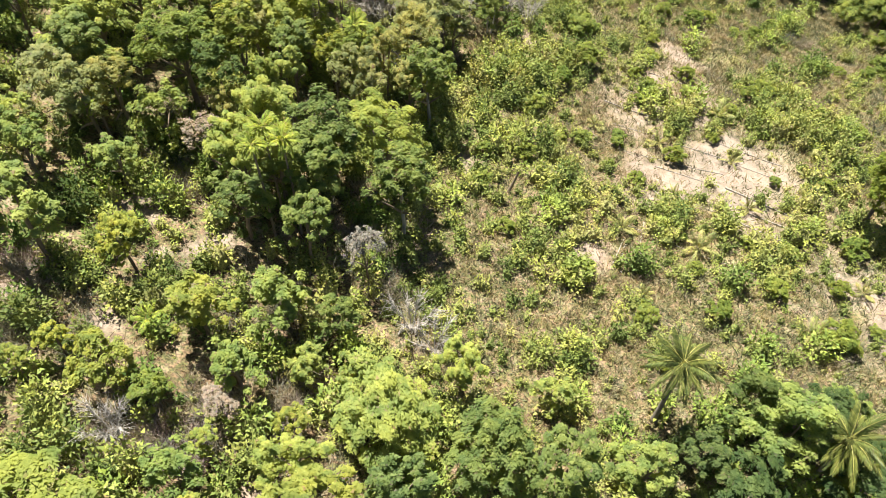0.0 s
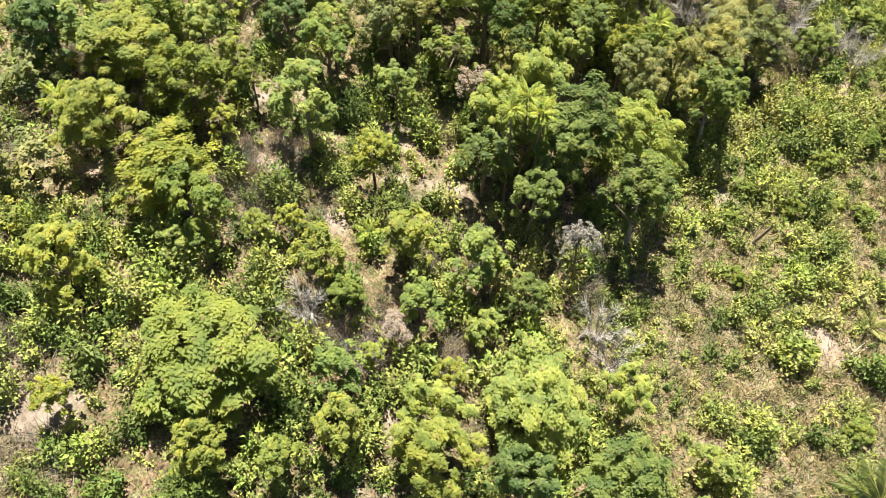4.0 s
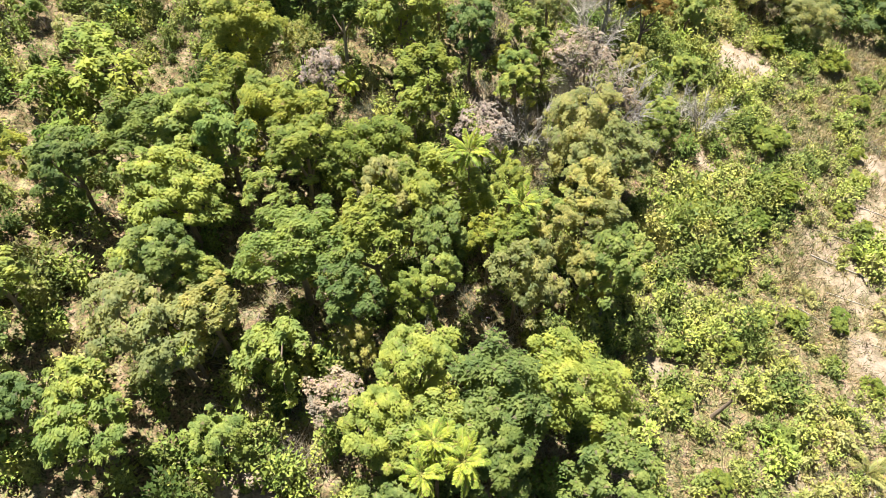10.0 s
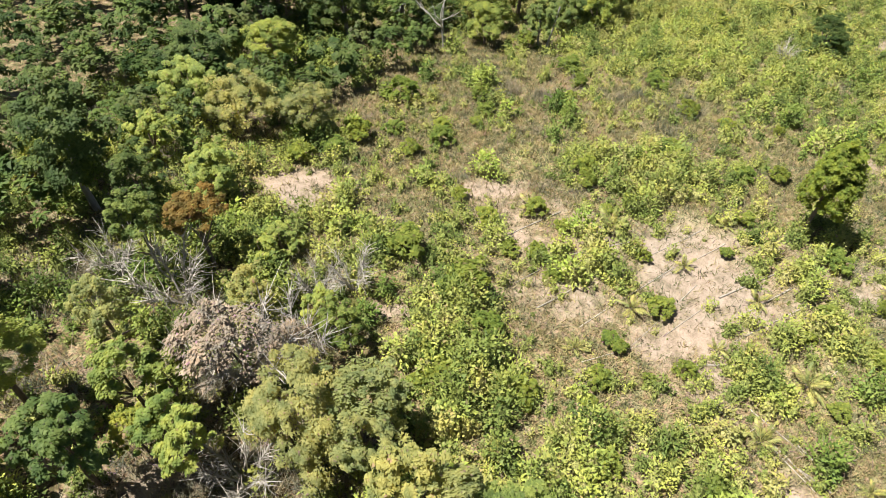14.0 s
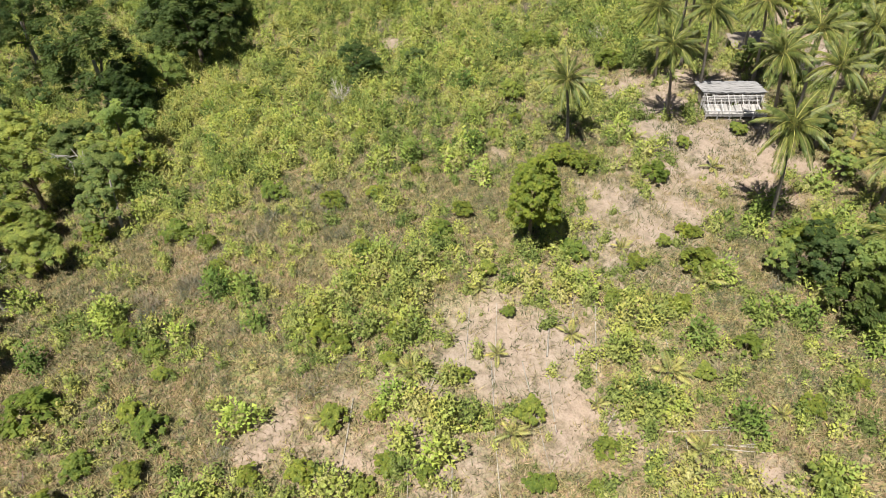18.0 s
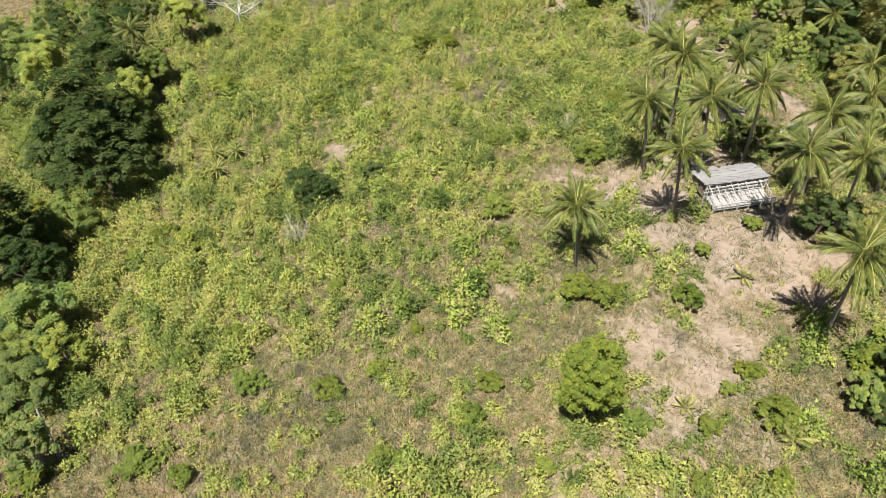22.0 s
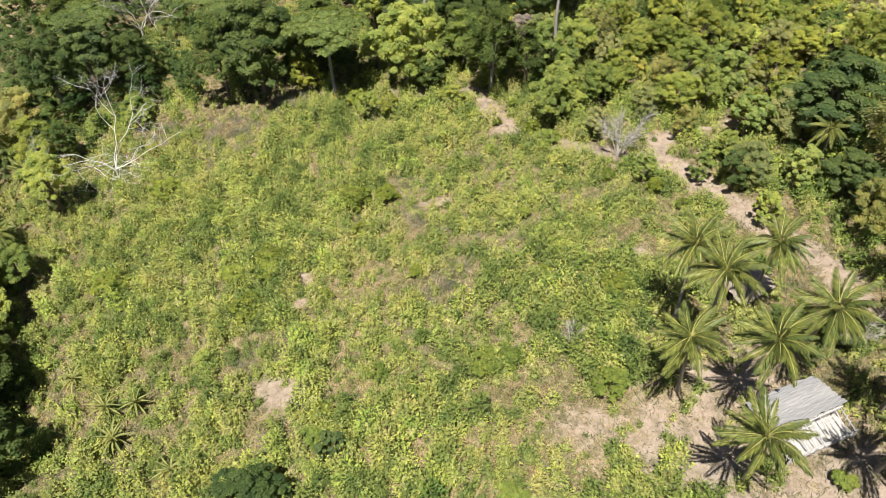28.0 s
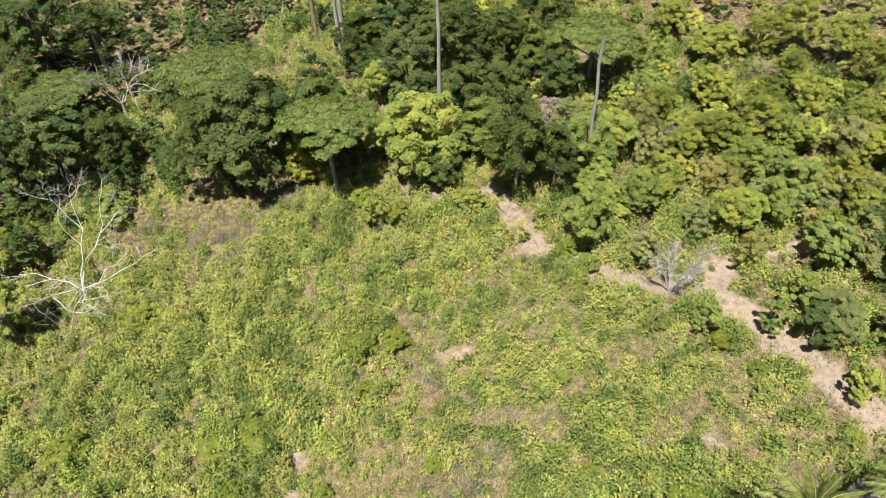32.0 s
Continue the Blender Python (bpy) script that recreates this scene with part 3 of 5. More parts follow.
def tree_meshes(kind, size, variant):
    """Trunk, limbs and crown of a tree whose crown is one metre in radius."""
    key = (kind, size, variant)
    if key in MADE:
        return MADE[key]
    rng = np.random.default_rng(abs(hash_of(kind)) + 31 * variant + (7 if size == "large" else 3))
    tall = TALL[kind]
    sprays, per, leaf = {"large": (118, 120, 0.06), "small": (64, 80, 0.088)}[size]
    ragged = {"dark": 0.27, "deep": 0.27, "olive": 0.29, "brown": 0.3}.get(kind, 0.24)
    if kind in ("olive", "brown", "rust"):
        leaf = leaf * 0.82
    if kind == "brown":
        sprays, per = 110, 26
    V, C = crown_leaves(rng, tall, sprays, per, leaf, ragged)
    crown = mesh_of("crown", V, faces(len(V) // 3, 3), LEAF[kind])
    top = (rng.uniform(-0.1, 0.1), rng.uniform(-0.1, 0.1), tall * 0.62)
    trunk = tube_mesh("trunk", [(0, 0, -0.15), (0.03, 0.02, tall * 0.2), (top[0] * 0.6, top[1] * 0.6, tall * 0.4), top], [0.075, 0.06, 0.048, 0.03], PALE if kind in ("dark", "deep") and variant == 1 else BARK)
    limbs = []
    for k in rng.choice(len(C), 4, replace=False):
        c = C[k]
        limbs.append(tube_mesh("limb", [(top[0] * 0.5, top[1] * 0.5, tall * 0.34), tuple(0.5 * c + np.array([0, 0, tall * 0.18])), tuple(c)], [0.036, 0.026, 0.012], BARK, 5))
    MADE[key] = (trunk, limbs, crown)
    return MADE[key]


def hash_of(text):
    return sum((k + 1) * ord(c) for k, c in enumerate(text))


CANOPY = [(-29.7, 17.7, 4.4), (-26, 18.6, 4.9), (-23, 12.8, 4.4), (-20, 20.5, 5.8), (-16, 28.4, 4.4), (-3.9, 25.3, 7.9), (-6.5, 22.8, 6.6), (-10.1, 22.3, 5.4), (-2.6, 23.5, 6.8), (-9.2, 28.6, 6.8), (-7.8, 16.5, 4.5),
          (-15.3, 12.9, 3.8), (-19.3, 8.2, 3.8), (-6.8, 14.5, 3.6), (-12.6, 32.3, 8.4), (-15.3, 32.8, 7.0), (-9.3, 33.6, 8.2), (-0.4, 31.9, 6.8), (-21.2, 26.3, 5.6), (-25.5, 26.5, 5.4), (-5.2, 31.2, 6.8), (-27.3, 13.1, 4.0),
          (-17.3, 24.2, 4.5), (0.6, 58.8, 8.5), (-9.8, 56.7, 7.0), (-5.7, 54.4, 6.8), (-10.4, 42.7, 4.6), (-11.9, 49.8, 7.4), (-10, 47.7, 6.0), (8.5, 54, 2.4), (-5.1, 47.4, 5.6), (12, 50, 2.2)]


def tree_height(kind, x, y, r, n):
    """Height of a tree: in the western wood it follows the lie of the canopy, elsewhere the breadth of its crown."""
    own = r * (0.86 + 0.34 * ((n * 7) % 5) / 4) * TALL[kind]
    if x >= 12 or y >= 66 or (x > 0 and y < 14):
        return own
    w = [((x - a) ** 2 + (y - b) ** 2 + 1.5) ** -1.5 for a, b, h in CANOPY]
    return sum(k * c[2] for k, c in zip(w, CANOPY)) / sum(w) * min(1, max(0.45, 0.3 + 0.36 * r))


def broadleaf(kind, x, y, r, n, size=None, tall=None):
    variant = n % 3
    size = size or ("large" if r > 2.2 else "small")
    trunk, limbs, crown = tree_meshes(kind, size, variant)
    words, cat = TREE_WORDS[kind]
    tall = tall or tree_height(kind, x, y, r, n)
    wide = 0.9 + 0.2 * ((n * 3) % 4) / 3
    m = Matrix.Translation((x, y, float(gz(x, y)))) @ Matrix.Rotation(2.4 * n, 4, "Z") @ Matrix.Diagonal((r * wide, r * (2 - wide), tall / TALL[kind], 1))
    root = thing("tree" if r > 1.3 else "shrub", m, words[0] if r > 2.2 else words[1], cat if r > 1.3 else "shrub")
    part("trunk", trunk, root)
    for limb in limbs:
        part("limb", limb, root)
    # a tall tree carries its crown on the upper part of the stem
    share = min(1.0, max(0.55, 1.05 * r * TALL[kind] / tall))
    part("crown", crown, root, m=Matrix.Translation((0, 0, (1 - share) * TALL[kind])) @ Matrix.Diagonal((1, 1, share, 1)))
    return root


TREE_WORDS = {
    "light": (("broad yellow-green tree with a billowing sunlit crown", "small yellow-green tree on the dry slope"), "tree"),
    "mid": (("bushy mid-green tree with a rounded leafy crown", "small leafy green tree among the scrub"), "tree"),
    "dark": (("dense dark green tree with deep shaded gaps", "small dark green tree in the thicket"), "tree"),
    "deep": (("dense dark green tree with deep shaded gaps", "small dark green tree in the thicket"), "tree"),
    "olive": (("thin olive-green tree with fine dry foliage", "thin olive-green shrub with fine foliage"), "tree"),
    "rust": (("rust-tinged tree with browning leaves", "rust-tinged tree with browning leaves"), "tree"),
    "brown": (("half-dry tree with brown withered leaves", "half-dry brown shrub with withered leaves"), "tree"),
}


def twiggy(x, y, r, n):
    """A leafless grey shrub: stems that fork into fine twigs."""
    if "twiggy" not in MADE:
        MADE["twiggy"] = []
        for variant in range(2):
            rng = np.random.default_rng(50 + variant)
            stems = []
            for k in range(6):
                az, out = k * 1.05 + rng.uniform(-0.3, 0.3), rng.uniform(0.35, 0.8)
                tip = Vector((math.cos(az) * out, math.sin(az) * out, rng.uniform(0.9, 1.4)))
                pieces = [tube([(0, 0, -0.1), tip * 0.5 + Vector((0, 0, 0.12)), tip], [0.026, 0.016, 0.006], 5)]
                for j in range(64):
                    a = tip * rng.uniform(0.35, 1.0) + Vector((0, 0, 0.08))
                    b = a + Vector(rng.normal(size=3) * 0.17) + Vector((math.cos(az) * 0.12, math.sin(az) * 0.12, 0.16))
                    pieces.append(tube([a, (a + b) / 2 + Vector(rng.normal(size=3) * 0.02), b], [0.007, 0.0055, 0.002], 3))
                V, F = joined(pieces)
                stems.append(mesh_of("stem", V, F, TWIG))
            MADE["twiggy"].append(stems)
    root = thing("dead_shrub", Matrix.Translation((x, y, float(gz(x, y)))) @ Matrix.Rotation(1.7 * n, 4, "Z") @ Matrix.Scale(r, 4), "leafless grey shrub with a haze of dry twigs", "shrub")
    for stem in MADE["twiggy"][n % 2]:
        part("stem", stem, root)


def bush(x, y, r, n):
    key = ("bush", n % 4)
    if key not in MADE:
        rng = np.random.default_rng(80 + n % 4)
        V, C = crown_leaves(rng, 1.15, 44, 30, 0.19, 0.25, 0.7, 4, (0.12, 0.26))
        MADE[key] = (mesh_of("foliage", V, faces(len(V) // 3, 3), LEAF["bush"]), tube_mesh("stem", [(0, 0, -0.1), (0.05, 0, 0.4), (0, 0.04, 0.8)], [0.06, 0.045, 0.02], BARK, 5))
    foliage, stem = MADE[key]
    root = thing("bush", Matrix.Translation((x, y, float(gz(x, y)))) @ Matrix.Rotation(2.1 * n, 4, "Z") @ Matrix.Scale(r * 1.08, 4),
                 "round leafy sapling bush standing in the weeds" if r < 1.1 else "large leafy green bush on the open slope", "bush", "bushes on the slope")
    part("foliage", foliage, root)
    part("stem", stem, root)


# ---- palms, rosettes, spiky plants ----
def frond_mesh(name, mat, rng, droop, pairs=24, leaf=0.30, wide=0.034, sag=0.5):
    """A feathered frond one metre long that leaves the crown along x and bends down."""
    steps = np.linspace(0, 1, 9)
    line = [(s, 0.03 * math.sin(3 * s), 0.12 * s - droop * s * s) for s in steps]
    V, F = tube([(a * (1 - 0.25 * droop * a), b, c) for a, b, c in line], list(0.012 * (1 - 0.8 * steps)), 4)
    P, N, T, L = [], [], [], []
    for k in range(pairs):
        s = 0.14 + 0.86 * (k + 0.5) / pairs
        base = np.array([s * (1 - 0.25 * droop * s), 0.03 * math.sin(3 * s), 0.12 * s - droop * s * s])
        way = np.array([1, 0, 0.12 - 2 * droop * s])
        way /= np.linalg.norm(way)
        size = leaf * (math.sin(math.pi * (0.12 + 0.82 * s)) ** 0.7) * rng.uniform(0.8, 1.15)
        for side in (-1, 1):
            t = 0.62 * way + np.array([0, side * 0.8, -sag * rng.uniform(0.5, 1.2)])
            t /= np.linalg.norm(t)
            n = np.cross(t, way) * -side
            n /= np.linalg.norm(n)
            P.append(base + t * size * 0.5)
            N.append(n)
            T.append(t)
            L.append(size)
    L = np.array(L)
    B = blades(np.array(P), np.array(N), np.array(T), L, np.full(len(L), wide) * rng.uniform(0.8, 1.3, len(L)))
    ribs = len(F)
    V, F = joined([(V, F), (B, faces(len(L)))])
    me = mesh_of(name, V, F, mat)
    me.materials.append(RIB)
    for k in range(ribs):
        me.polygons[k].material_index = 1
    return me


def fronds(kind):
    if kind not in MADE:
        rng = np.random.default_rng(hash_of(kind))
        mat = LEAF["young" if kind == "young" else "fern" if kind == "fern" else "palm"]
        spec = {"palm": ((0.36, 0.62, 0.85), 46, 0.25, 0.022, 1.1), "young": ((0.25, 0.5, 0.75), 22, 0.32, 0.036, 0.5), "fern": ((0.18, 0.3, 0.42), 18, 0.26, 0.06, 0.15)}[kind]
        MADE[kind] = [frond_mesh("frond", mat, rng, d, *spec[1:]) for d in spec[0]]
    return MADE[kind]


def crown_of(root, kind, at, reach, count, n, high=74, low=-6):
    meshes = fronds(kind)
    for k in range(count):
        u = (k + 0.5) / count
        lift = high + (low - high) * u ** 0.8 + 9 * math.sin(5.1 * k + n)
        az = 137.5 * k + 47 * n + 8 * math.sin(3 * k)
        s = reach * (0.86 + 0.2 * ((k * 5 + n) % 4) / 3)
        part("frond", meshes[min(2, int(u * 3))], root, m=Matrix.Translation(at) @ Euler((0.35 * math.sin(2.3 * k + n), radians(-lift), radians(az)), "XYZ").to_matrix().to_4x4() @ Matrix.Scale(s, 4))


def palm(base, top, reach, n, words="tall coconut palm with arching sunlit fronds", count=29):
    """A coconut palm: a leaning ringed trunk and a head of feathered fronds."""
    z0 = float(gz(*base))
    root = thing("coconut_palm", Matrix.Translation((*base, z0)), words, "palm", "palms round the hut" if words.startswith("tall") else "")
    a = Vector((top[0] - base[0], top[1] - base[1], top[2] - z0))
    line = [a * s + Vector((0, 0, 0)) - Vector((a.x, a.y, 0)) * 0.35 * s * (1 - s) for s in (-0.04, 0.06, 0.25, 0.5, 0.75, 0.96)]
    part("trunk", tube_mesh("trunk", line, [0.24, 0.17, 0.13, 0.115, 0.105, 0.1], PALM_BARK, 8), root)
    V, F = tube([a * 0.93, a * 0.99, a + Vector((0, 0, 0.35))], [0.12, 0.2, 0.05], 7)
    part("crown_shaft", mesh_of("crown_shaft", V, F, LEAF["young"], True), root)
    crown_of(root, "palm", a + Vector((0, 0, 0.15)), reach * 0.88, count, n)
    return root


def young_palm(x, y, r, n):
    root = thing("young_palm", Matrix.Translation((x, y, float(gz(x, y)))), "young coconut palm with a few yellowing fronds", "palm", "young palms in the clearing")
    part("stem", tube_mesh("stem", [(0, 0, -0.1), (0.02, 0, 0.12 * r), (0, 0, 0.25 * r)], [0.1 * r, 0.12 * r, 0.06 * r], PALM_BARK, 6), root)
    crown_of(root, "young", Vector((0, 0, 0.2 * r)), r * 1.15, 9, n, 82, 22)


def rosette(x, y, r, n, high):
    root = thing("rosette_tree", Matrix.Translation((x, y, float(gz(x, y)))), "slender tree topped by a bright green rosette of long leaves", "tree")
    part("stem", tube_mesh("stem", [(0, 0, -0.1), (0.06, 0, high * 0.5), (0, 0.03, high)], [0.09, 0.07, 0.05], BARK, 6), root)
    crown_of(root, "fern", Vector((0, 0, high)), r * 1.12, 18, n, 62, -15)


def spiky_leaf():
    if "spiky" not in MADE:
        out = []
        for droop in (0.5, 0.85):
            V, F = [], []
            for k in range(9):
                s = k / 8
                w = 0.05 * math.sin(math.pi * min(1, 0.1 + 0.9 * s)) ** 0.6
                c = np.array([s * (1 - 0.2 * droop * s), 0, 0.15 * s - droop * s * s])
                V += [c + [0, -w, 0.04 + 0.02 * (k % 2)], c, c + [0, w, 0.04 + 0.02 * (k % 2)]]
                if k:
                    o = 3 * k
                    F += [(o - 3, o, o + 1, o - 2), (o - 2, o + 1, o + 2, o - 1)]
            out.append(mesh_of("leaf", np.array(V), np.array(F), LEAF["olive"], True))
        MADE["spiky"] = out
    return MADE["spiky"]


def spiky_plant(x, y, r, n):
    root = thing("spiky_plant", Matrix.Translation((x, y, float(gz(x, y)))), "pale spiky plant with long narrow drooping leaves", "plant", "spiky plants in the field")
    part("stem", tube_mesh("stem", [(0, 0, -0.1), (0, 0, 0.4 * r), (0.02, 0, 0.7 * r)], [0.13, 0.11, 0.06], LEAF["olive"], 7), root)
    for k in range(20):
        part("leaf", spiky_leaf()[k % 2], root, m=Matrix.Translation((0, 0, 0.65 * r)) @ Euler((0, radians(-78 + 4.2 * k), radians(137.5 * k + 40 * n)), "XYZ").to_matrix().to_4x4() @ Matrix.Scale(r * (0.9 + 0.25 * (k % 3) / 2), 4))


# ---- dead trees, logs ----
def branch(rng, start, way, length, radius, depth, pieces, curl=0.25):
    line, p, d = [start], Vector(start), Vector(way)
    n = 4
    for k in range(n):
        d = (d + Vector(rng.normal(size=3)) * curl * 0.5 + Vector((0, 0, 0.05))).normalized()
        p = p + d * length / n
        line.append(p.copy())
    pieces.append(tube(line, [radius * (1 - 0.16 * k) for k in range(n + 1)], 6 if depth > 1 else 4))
    if depth:
        for k in range(3 if depth > 1 else 4):
            at = line[rng.integers(2, n + 1)]
            side = (d + Vector(rng.normal(size=3)) * 0.75).normalized()
            branch(rng, at, side, length * rng.uniform(0.45, 0.7), radius * 0.56, depth - 1, pieces, curl)


def dead_tree(x, y, tall, limbs, seed, words, lean=(0, 0), mat=None, spread=0.7, thick=0.024, depth=2, curl=0.35, low=0.35):
    rng = np.random.default_rng(seed)
    mat = mat or PALE
    root = thing("dead_tree", Matrix.Translation((x, y, float(gz(x, y)))), words, "tree")
    fork = tall * low if limbs > 2 else tall * 0.8
    top = Vector((lean[0] * fork, lean[1] * fork, fork))
    part("trunk", tube_mesh("trunk", [(0, 0, -0.25), top * 0.5 + Vector((0.05, 0.03, 0)), top], [tall * thick * 1.3, tall * thick, tall * thick * 0.8], mat, 8), root)
    for k in range(limbs):
        az = 2 * math.pi * k / limbs + rng.uniform(-0.4, 0.4)
        pieces = []
        branch(rng, top * rng.uniform(0.8, 1.0), (math.cos(az) * spread + lean[0], math.sin(az) * spread + lean[1], 0.7), tall * rng.uniform(0.5, 0.7), tall * thick * 0.6, depth, pieces, curl)
        part("limb", mesh_of("limb", *joined(pieces), mat, True), root)


def pole(x, y, foot, tall, width, words, lean=(0, 0), mat=None):
    """A tall bare trunk."""
    root = thing("tall_trunk", Matrix.Translation((x, y, float(gz(x, y)))), words, "tree")
    line = [Vector((lean[0] * h + 0.1 * math.sin(h), lean[1] * h, h)) for h in np.linspace(-0.3, tall, 7)]
    part("trunk", tube_mesh("trunk", line, list(np.linspace(width, width * 0.55, 7)), mat or PALE, 8), root)
    return root, line[-1]


def log(points, width, n):
    """A felled pole that lies along the ground."""
    pts = []
    for (ax, ay), (bx, by) in zip(points, points[1:]):
        for s in np.linspace(0, 1, 5)[:-1 if (bx, by) != points[-1] else None]:
            x, y = ax + (bx - ax) * s, ay + (by - ay) * s
            pts.append((x, y, float(gz(x, y)) + width * 0.7))
    o = Vector(pts[0])
    root = thing("felled_pole", Matrix.Translation(o), "thin bleached pole lying across the clearing", "log", "felled poles in the clearing")
    part("pole", tube_mesh("pole", [Vector(p) - o for p in pts], list(np.linspace(width, width * 0.5, len(pts))), LOG, 6), root)


# ---- the trees, one by one ----
LIGHT_1 = [(-23.9, 12.7, 2.85), (-21.6, 12.0, 2.08), (-31.0, 18.8, 2.94), (-26.2, 18.1, 2.66), (-28.8, 13.8, 2.38), (-16.5, 6.0, 3.57), (-15.9, 19.8, 1.3), (-11.6, 16.2, 1.76), (-15.3, 13.3, 1.6), (-10.3, 31.8, 1.34), (-13.0, 12.2, 1.05), (-6.9, 11.2, 0.9), (-24.3, 6.5, 1.96), (-20.5, 1.7, 1.05), (-18.7, 13.1, 0.83), (-17.5, 14.4, 0.84), (-9.8, 6.4, 1.38), (-5.5, 7.1, 2.12), (-11.2, 4.1, 1.0), (-14.1, 2.8, 1.39), (-30.2, 34.6, 2.15), (-30.6, 30.7, 1.91), (-18.0, 42.3, 2.05), (-10.1, 47.1, 2.19), (-12.5, 41.0, 2.5), (-15.9, 39.2, 2.05), (-29.0, 37.8, 1.22), (-29.5, 30.0, 0.95), (-26.2, 21.8, 1.1), (-24.5, 21.0, 0.94)]
LIGHT_2 = [(-23.6, 17.4, 1.02), (-6.7, 36.0, 1.34), (-35.4, 37.6, 2.04), (-20.3, 48.0, 2.52), (-20.3, 43.7, 1.62), (-16.1, 43.6, 1.31), (-11.9, 42.2, 1.58), (-17.6, 41.2, 2.21), (-21.3, 41.1, 1.82), (-5.6, 35.7, 1.69), (-2.8, 51.7, 1.2), (-5.3, 40.7, 1.25), (-5.4, 50.9, 1.03), (81.9, 55.1, 2.31), (110.7, -3.9, 2.37), (90.8, -12.1, 1.74), (95.6, -6.3, 1.58), (97.5, -4.3, 1.59), (78.6, -35.8, 2.88), (75.5, -40.7, 2.63), (64.6, -43.8, 2.91), (62.4, -28.4, 2.22), (72.5, -32.6, 2.42), (79.5, -32.7, 2.51), (59.3, -47.5, 2.96), (88.6, -52.9, 3.36), (85.4, -58.1, 3.12), (82.4, -62.2, 3.2), (77.3, -62.8, 3.51), (86.1, -36.9, 2.34)]
LIGHT_3 = [(-12.1, 34.3, 2.11), (-10.6, 37.3, 1.82), (95.6, -45.5, 2.31), (83.1, -44.4, 2.76), (77.6, -44.7, 2.4), (74.4, -49.3, 2.78), (67.9, -47.1, 2.67), (64, -35.1, 2.59), (81.3, -36.2, 2.26), (79.2, -54, 2.3), (76, -37.5, 2.23), (71.3, -41.2, 2.27), (72.2, -58.2, 2.67), (97.5, -56.5, 2.89)]
MID_1 = [(-21.7, 24.7, 1.8), (-20.0, 20.0, 2.2), (-15.9, 29.1, 2.03), (-17.6, 25.5, 1.44), (-7.9, 17.0, 1.89), (-6.5, 14.3, 1.14), (-2.6, 11.5, 2.76), (-11.0, 8.5, 1.48), (0.9, 14.4, 1.34), (-4.2, 13.9, 1.19), (-9.7, 13.5, 1.45), (-6.6, 9.1, 1.69), (-21.1, 10.0, 0.98), (-20.3, 10.7, 0.83), (-28.9, 22.7, 1.22), (-9.0, 39.5, 2.59), (-10.4, 10.0, 0.76), (-33.3, 18.6, 2.06), (17.3, 11.5, 2.45), (9.7, 9.8, 1.76), (5.6, 13.7, 1.19), (-19.7, 39.6, 2.11), (-21.1, 36.0, 2.63), (-15.5, 33.4, 2.51), (-21.6, 32.6, 1.62), (-27.3, 30.9, 1.68), (-22.4, 26.4, 1.62), (-9.2, 32.9, 1.39)]
MID_2 = [(-4.0, 52.6, 1.63), (-11.5, 52.5, 2.37), (-6.8, 57.1, 2.25), (-10.8, 45.0, 1.65), (-4.7, 49.9, 1.35), (8.3, 55.7, 1.5), (5.2, 50.1, 1.3), (-21.3, 39.1, 2.03), (-17.3, 36.7, 1.4), (-9.6, 56.2, 1.83), (-19.7, 32.2, 1.36), (-22.4, 52.1, 1.9), (-5.3, 66.3, 2.86), (6, 72.7, 2.74), (10.3, 63.3, 1.66), (-11.9, 51.3, 2.08), (-4.6, 48.5, 1.54), (7.0, 55.9, 1.3), (-3.6, 38.3, 1.45), (16.7, 72.5, 2.5), (-1.8, 72.7, 2.4), (26.9, 73.4, 2.76), (9.7, 62.1, 1.78), (51.1, 64.9, 2.83), (10.7, 69.2, 2), (56.1, 63.7, 3.47), (45.7, 62.4, 2.26), (67.7, 67, 3.05), (19, 9.9, 1.48), (62.4, 56.1, 3.13)]
MID_3 = [(58.8, 58, 2.27), (22.2, 13.9, 1.38), (109.2, 48.6, 3.88), (103.6, 36.9, 2.88), (118.8, 49.6, 3.76), (78.3, -15.6, 2.75), (69.2, -25.4, 2.78), (100.1, -13, 4.83), (97.1, -20, 4.18), (53, -14.9, 1.56), (85.4, -23.8, 3.31), (77.8, -25.9, 2.64), (53.5, -21.6, 1.99), (121.5, 15.7, 2.05), (123.7, 27.7, 3.29), (111.9, 29.5, 3.3), (54.4, -36.8, 2.34), (67.2, -33.1, 2.37), (60.9, -33.4, 2.31), (106.9, -13.3, 2.73), (100.6, -15.8, 2.3), (90.6, -21, 2.1), (85.5, -28.7, 2.69), (82.5, -22.1, 2.49), (77.6, -21.9, 2.63), (61.3, -26.5, 2.11), (60.7, -16.9, 1.53), (79.5, -18.5, 2.26), (89.6, -42, 1.86), (105, -37.5, 3.26)]
MID_4 = [(117.2, -20.6, 2.6), (70.1, -35.6, 2.13), (67.7, -29, 2.22), (77.6, -18.8, 1.69), (76.7, 51.7, 2.69), (56.6, 54.6, 2.09), (97.2, 41, 3.29), (93.3, 52.3, 3.2), (28.9, 2.3, 1.5), (60, -20.7, 1.85), (-3.1, 28.2, 2.59), (20.4, 10.1, 1.5)]
